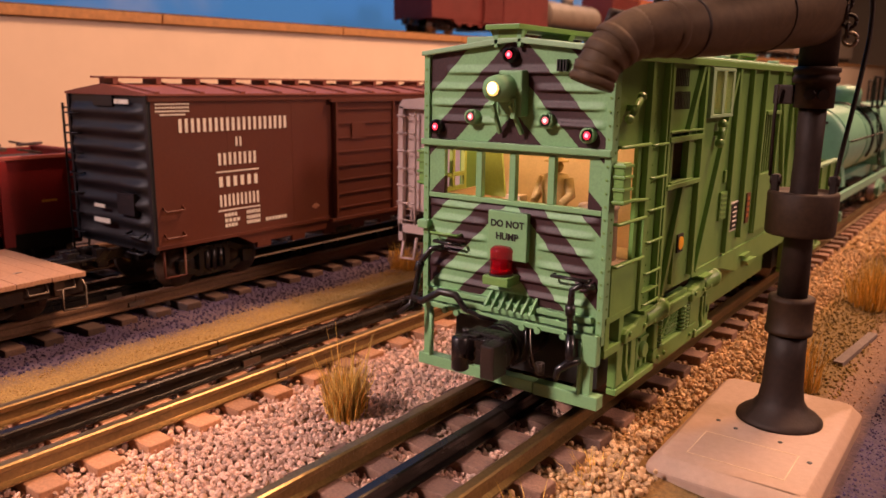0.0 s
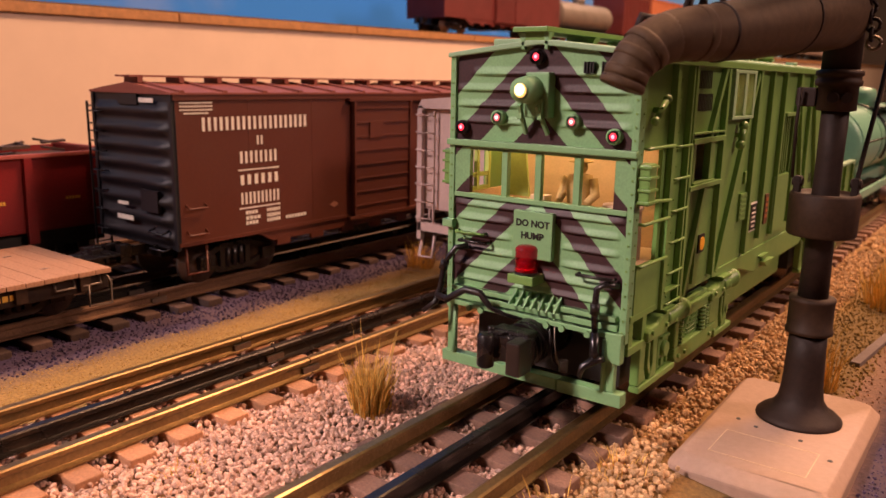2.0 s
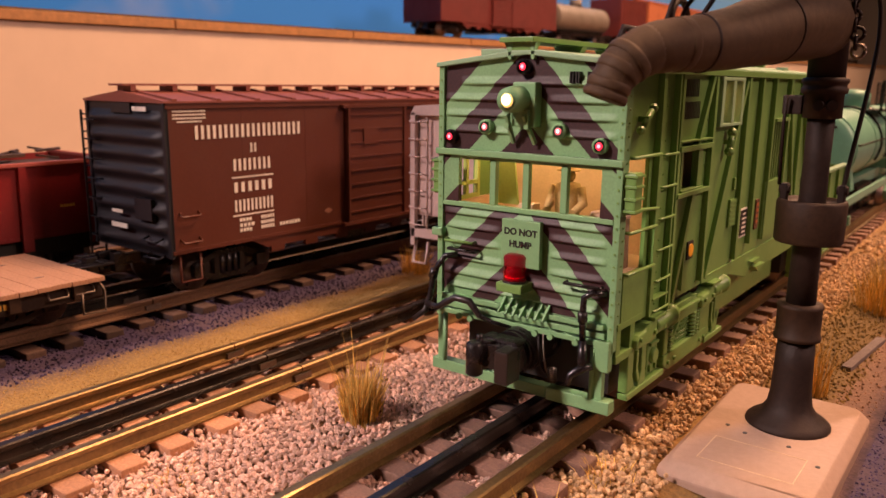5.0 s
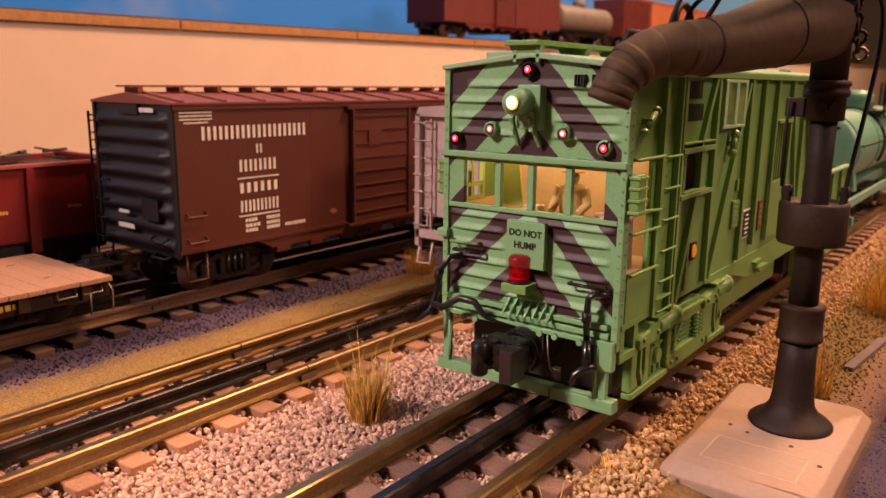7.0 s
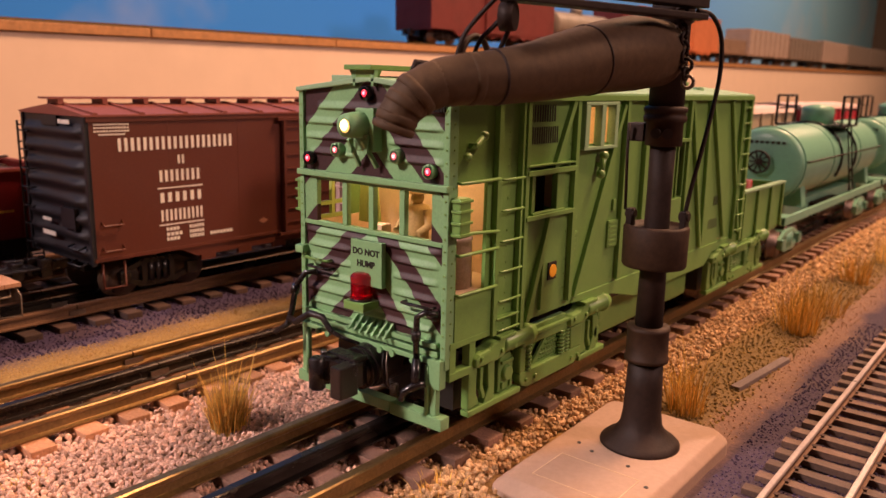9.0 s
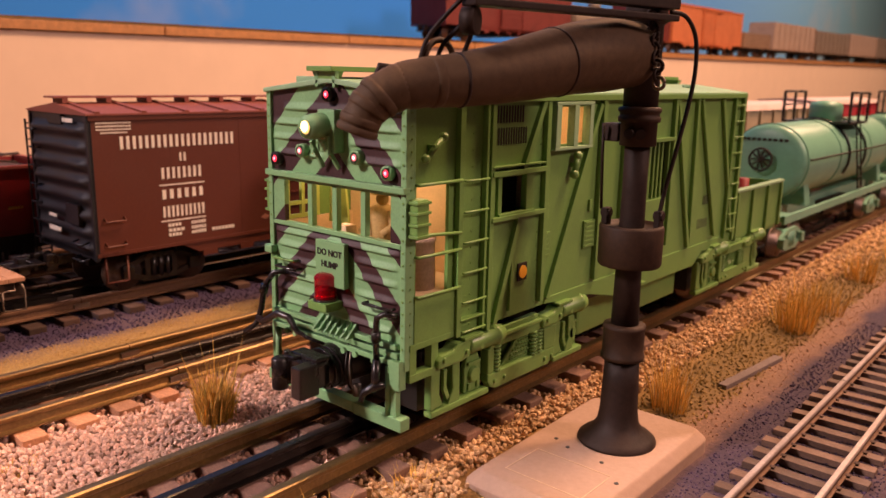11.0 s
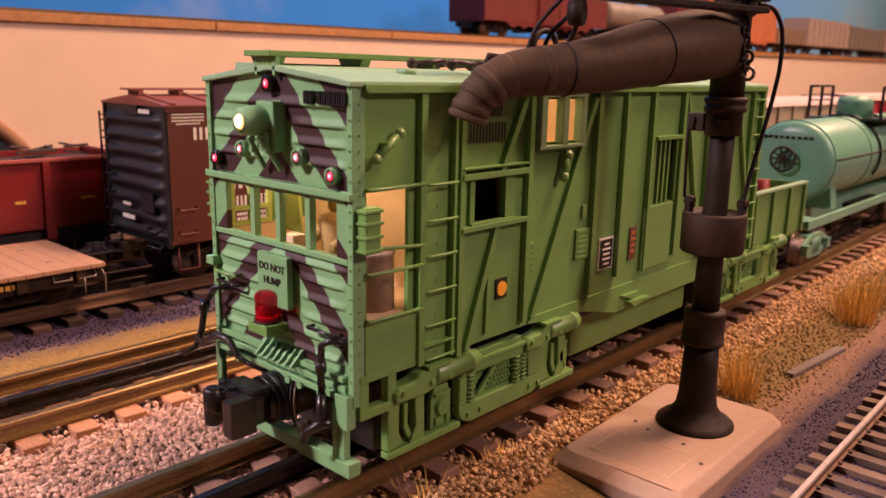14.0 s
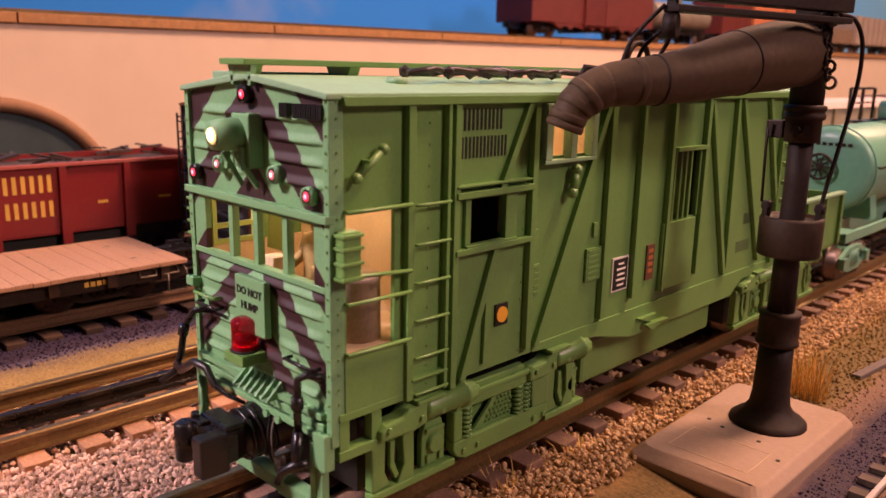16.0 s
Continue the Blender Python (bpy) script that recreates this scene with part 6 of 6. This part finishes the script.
# ---- tank cars behind ----


def tank_car(y, label):
    c = thing("tank_car", label, "tank car", (0.4, y, 0), group="aqua tank cars")
    L = 225
    bm = NB()
    prof = [(0, 0.1), (0.5, 10), (1.4, 17), (2.6, 21), (4.4, 22.8), (7, 23.2), (L - 7, 23.2), (L - 4.4, 22.8), (L - 2.6, 21), (L - 1.4, 17), (L - 0.5, 10), (L, 0.1)]
    tube(bm, [(0, 5 + a, 53) for a, r in prof], [r for a, r in prof], 40)
    tk = part("tank", bm, AQUA, c, "glossy aqua tank barrel")
    for yy in (10.6, 80, 160, 222):
        bm = NB()
        tube(bm, [(0, yy, 53), (0, yy + 1.4, 53)], 23.7, 40)
        part("seam", bm, AQUA, tk)
    for yy in (98, 140):
        bm = NB()
        tube(bm, arc((0, yy, 53), 24.2, -30, 210, 30, "xz"), 0.9, 6)
        part("tank_strap", bm, BLACK, tk, "dark strap")
    bm = NB()
    spin(bm, [(11, 73), (11, 85), (10, 87.5), (5, 89), (0.5, 89.4)], (0, 119, 0), 24)
    part("dome", bm, AQUA, c, "round aqua loading dome")
    for s in (-1, 1):
        bm = NB()
        tube(bm, [(s * 23.6, 12, 56), (s * 24.8, 12, 56), (s * 24.8, L - 2, 56), (s * 23.6, L - 2, 56)], 0.6, 6)
        part("handrail", bm, IRONDARK, c)
        bm = NB()
        prism(bm, [(95, 74), (143, 74), (143, 75.4), (95, 75.4)], s * 10, s * 22) if s > 0 else prism(bm, [(95, 74), (143, 74), (143, 75.4), (95, 75.4)], -22, -10)
        part("platform", bm, BLACK, c, "black dome platform")
        for yy in (96, 119, 142):
            bm = NB()
            beam(bm, (s * 21.5, yy, 75), (s * 21.5, yy, 95), 1.6, 1.6, (0, 1, 0))
            part("railing_post", bm, BLACK, c)
        bm = NB()
        tube(bm, [(s * 21.5, 96, 95), (s * 21.5, 142, 95)], 0.8, 6)
        tube(bm, [(s * 21.5, 96, 86), (s * 21.5, 142, 86)], 0.5, 6)
        part("railing_bar", bm, BLACK, c)
        bm = NB()
        for yy in (114, 124):
            beam(bm, (s * 22, yy, 75), (s * 28, yy, 30), 0.9, 0.9, (0, 1, 0))
        for k in range(7):
            u = k / 6
            beam(bm, (s * (22 + 6 * u), 114, 74 - 43 * u), (s * (22 + 6 * u), 124, 74 - 43 * u), 0.7, 0.7)
        part("ladder", bm, BLACK, c, "black side ladder")
    bm = NB()
    box(bm, -27.5, 27.5, -38, -20, 25, 28)
    box(bm, -27.5, 27.5, L - 4, L + 2, 25, 28)
    for s in (-1, 1):
        box(bm, s * 27 - 1, s * 27 + 1, -38, L + 2, 23.5, 28.4)
    box(bm, -8, 8, -38, L + 2, 18, 26)
    for yy in (26, L - 16):
        prism(bm, [(-21, 27), (21, 27), (19, 40), (-19, 40)], yy - 5, yy + 5, "y")
    part("frame", bm, AQUA, c, "aqua side frame", 0.3)
    bm = NB()
    box(bm, -14, 14, 90, 150, 12, 22)
    part("brake_gear", bm, IRONDARK, c, "", 1)
    bm = NB()
    tube(bm, arc((-2, 1.2, 55), 6.6, 0, 360, 24, "xz"), 0.75, 8)
    cyl(bm, (-2, 5, 55), (-2, 0.4, 55), 1.5, n=10)
    for k in range(5):
        a = radians(36 * k)
        beam(bm, (-2 - 6.4 * math.cos(a), 1.2, 55 - 6.4 * math.sin(a)), (-2 + 6.4 * math.cos(a), 1.2, 55 + 6.4 * math.sin(a)), 0.9, 0.7, (0, 1, 0))
    part("brake_wheel", bm, IRONDARK, c, "dark brake wheel on the tank end")
    bm = NB()
    for k in range(9):
        box(bm, -16 + k * 3.2, -14 + k * 3.2, 5.5, 9, 66, 67.6)
    part("stencil", bm, IRONDARK, c)
    truck(c, 2, AQUA)
    truck(c, L - 30, AQUA)
    coupler(c, -36, -1, 16)
    coupler(c, L, 1, 16)
    return c


tanks = [(342, tank_car(342, "aqua green tank car with a black railed dome platform")), (616, tank_car(616, "aqua green tank car following in the train")), (890, tank_car(890, "aqua green tank car at the far end of the train"))]

# ---- grass, stones and grit ----


def tuft(x, y, n, height, spread, seed, label="dry straw-coloured grass tuft standing in the ballast"):
    rng = random.Random(seed)
    bm = NB()
    for k in range(n):
        a, r = rng.uniform(0, 2 * math.pi), spread * math.sqrt(rng.random())
        bx, by = r * math.cos(a), r * math.sin(a)
        h = height * rng.uniform(0.45, 1.0) * (1.25 if rng.random() < 0.12 else 1)
        lean = Vector((bx, by, 0)) * rng.uniform(0.2, 0.9) + Vector((rng.uniform(-1, 1), rng.uniform(-1, 1), 0)) * h * 0.24
        w = rng.uniform(0.12, 0.24)
        s = Vector((math.cos(a * 3.7), math.sin(a * 3.7), 0)) * w
        t = Vector((-s.y, s.x, 0))
        p = [Vector((bx, by, 0)), Vector((bx, by, h * 0.55)) + lean * 0.35, Vector((bx, by, h)) + lean]
        rows = []
        for q, m in zip(p[:2], (1, 0.8)):
            rows.append([bm.verts.new(q + s * m), bm.verts.new(q - s * 0.5 * m + t * m), bm.verts.new(q - s * 0.5 * m - t * m)])
        tip = bm.verts.new(p[2])
        for i in range(3):
            j = (i + 1) % 3
            bm.faces.new((rows[0][i], rows[0][j], rows[1][j], rows[1][i]))
            bm.faces.new((rows[1][i], rows[1][j], tip))
    return solid("grass_tuft", bm, STRAW, label, "grass tuft", group="dry grass tufts", at=(x, y, ground_height(x, y) - 0.3))


tuft(-39.6, -19.6, 380, 19, 4.6, 1)
tuft(-41, -17.5, 26, 30, 6.0, 11, "few long stray dry grass stems")
tuft(-146, 138, 120, 15, 7, 2, "pale dry grass tuft beside a rail")
tuft(58, 97, 120, 22, 6, 3, "yellow dry grass tuft behind the plinth")
tuft(61, 222, 170, 26, 9, 4, "thick orange-yellow grass tuft by the track")
tuft(62, 262, 90, 18, 10, 5, "low spreading yellow grass tuft by the track")
tuft(60, 345, 120, 22, 8, 6, "yellow grass tuft farther along the track")
tuft(66, 420, 110, 22, 9, 7, "yellow grass tuft far along the track")
tuft(32, -34, 40, 7, 9, 8, "sparse low dry grass at the ballast edge")
tuft(33, -6, 40, 6, 7, 10, "sparse low dry grass at the ballast edge")
tuft(-52, -75, 60, 3, 6, 9, "low mossy grass patch among the stones")


def unit_stone(sub):
    bm = bmesh.new()
    bmesh.ops.create_icosphere(bm, subdivisions=sub, radius=1.0)
    v = np.array([tuple(q.co) for q in bm.verts])
    f = np.array([[q.index for q in t.verts] for t in bm.faces])
    bm.free()
    return v, f


def scatter(name, label, material, rows, sub, size, lift, seed, keep=None, smooth=True, category="gravel"):
    """Loose stones strewn over strips of the ground; rows of x0, x1, y0, y1, spacing."""
    rng = np.random.default_rng(seed)
    bv, bf = unit_stone(sub)
    vs, fs, n = [], [], 0
    for x0, x1, y0, y1, step in rows:
        for x in np.arange(x0, x1, step):
            for y in np.arange(y0, y1, step):
                px, py = x + rng.uniform(-0.5, 0.5) * step, y + rng.uniform(-0.5, 0.5) * step
                if keep is not None and not keep(px, py):
                    continue
                r = rng.uniform(*size)
                q = rng.normal(size=4)
                q /= np.linalg.norm(q)
                w, a, b, c = q
                R = np.array([[1 - 2 * (b * b + c * c), 2 * (a * b - c * w), 2 * (a * c + b * w)], [2 * (a * b + c * w), 1 - 2 * (a * a + c * c), 2 * (b * c - a * w)], [2 * (a * c - b * w), 2 * (b * c + a * w), 1 - 2 * (a * a + b * b)]])
                lump = 1 + rng.uniform(-0.22, 0.22, len(bv))[:, None]
                shape = bv * lump * (r * rng.uniform(0.75, 1.25, 3))
                sunk = (1.4 if px > 18 else 0.35) if -26 < px < 32 or abs(px + 90) < 26 else 0.0
                vs.append(shape @ R.T + (px, py, ground_height(px, py) + rng.uniform(*lift) - sunk))
                fs.append(bf + n)
                n += len(bv)
    me = bpy.data.meshes.new(name)
    me.from_pydata((np.concatenate(vs) * 0.001).tolist(), [], np.concatenate(fs).tolist())
    if smooth:
        me.polygons.foreach_set("use_smooth", [True] * len(me.polygons))
    me.materials.append(material)
    ob = new(name, me)
    return tagged(ob, label, category, kind="stuff")


def off_slab(x, y):
    return not (38.5 < x < 82 and 3 < y < 82)


scatter("ballast", "pinkish tan ballast stones heaped between the tracks", STONE, [(-66, 20, -150, 40, 1.2)], 2, (0.38, 0.84), (0.2, 1.5), 1, off_slab, False)
scatter("ballast", "pinkish tan ballast stones farther along the tracks", STONE, [(-108, -66, -170, 150, 1.7), (-66, -22, 40, 190, 1.8)], 1, (0.52, 1.02), (0.2, 1.9), 2, None, False)
scatter("ballast", "tan ballast stones heaped on the outer shoulder", STONETAN, [(20, 46, -60, 100, 1.3), (20, 46, 100, 330, 1.5)], 1, (0.5, 1.0), (0.4, 2.7), 3, off_slab, False)
scatter("ballast", "tan ballast stones far along the track", STONETAN, [(-22, 58, 330, 760, 4.0), (-22, 22, 40, 330, 2.4)], 1, (0.9, 1.7), (0, 1.8), 4, None, False)
scatter("ground_foam", "yellow scenic foam scattered beside the track", FOAM, [(-150, -109, -130, 240, 1.05)], 1, (0.16, 0.40), (-0.3, 0.1), 5, None, False, "ground foam")
scatter("cinder_grit", "dark bluish cinder grit beside the parked cars", DARKGRIT, [(-182, -148, -130, 260, 2.0)], 1, (0.3, 0.7), (-0.2, 0.4), 6, None, False, "grit")
scatter("ground_foam", "olive foam patches along the outer side of the track", FOAMGREEN, [(46, 70, 60, 420, 1.8)], 1, (0.3, 0.75), (-0.2, 0.5), 7, off_slab, False, "ground foam")
scatter("tan_grit", "tan sandy grit on bare ground", TANGRIT, [(66, 80, -20, 420, 2.4)], 1, (0.2, 0.45), (-0.2, 0.4), 9, off_slab, False, "grit")
scatter("cinder_grit", "dark cinder grit beside the small track", DARKGRIT, [(82, 128, -40, 260, 1.3)], 1, (0.2, 0.5), (-0.3, 0.3), 8, off_slab, False, "grit")

# ---- what moves ----
TRAIN = [(0.0, 0.0), (9.8, 0.0), (10.4, -1.0), (11.0, -5.4), (11.5, -12.6), (12.0, -21.1), (12.5, -29.7), (13.0, -38.5), (13.5, -47.3), (14.0, -56.2), (14.5, -64.9), (15.0, -73.8), (15.5, -82.8), (16.0, -91.9)]


def motions():
    for y, car in [(0, loco)] + tanks:
        walk(car, [(t, pose(0.0004, (y + s) * 0.001, 0)) for t, s in TRAIN])
    rows = [(0.0, pose(0.0016, -0.0036, 0.0412))]
    for k in range(16):
        c = 0.48 + 1.023 * k
        if c > 15.8:
            break
        for dt, a in ((-0.20, 0), (-0.167, -50), (-0.133, -100), (-0.10, -148), (0.067, -148), (0.10, -100), (0.133, -50), (0.167, 0)):
            rows.append((c + dt, pose(0.0016, -0.0036, 0.0412, a, 0, 0)))
    rows.append((16.0, pose(0.0016, -0.0036, 0.0412)))
    walk(reflector, rows)


motions()
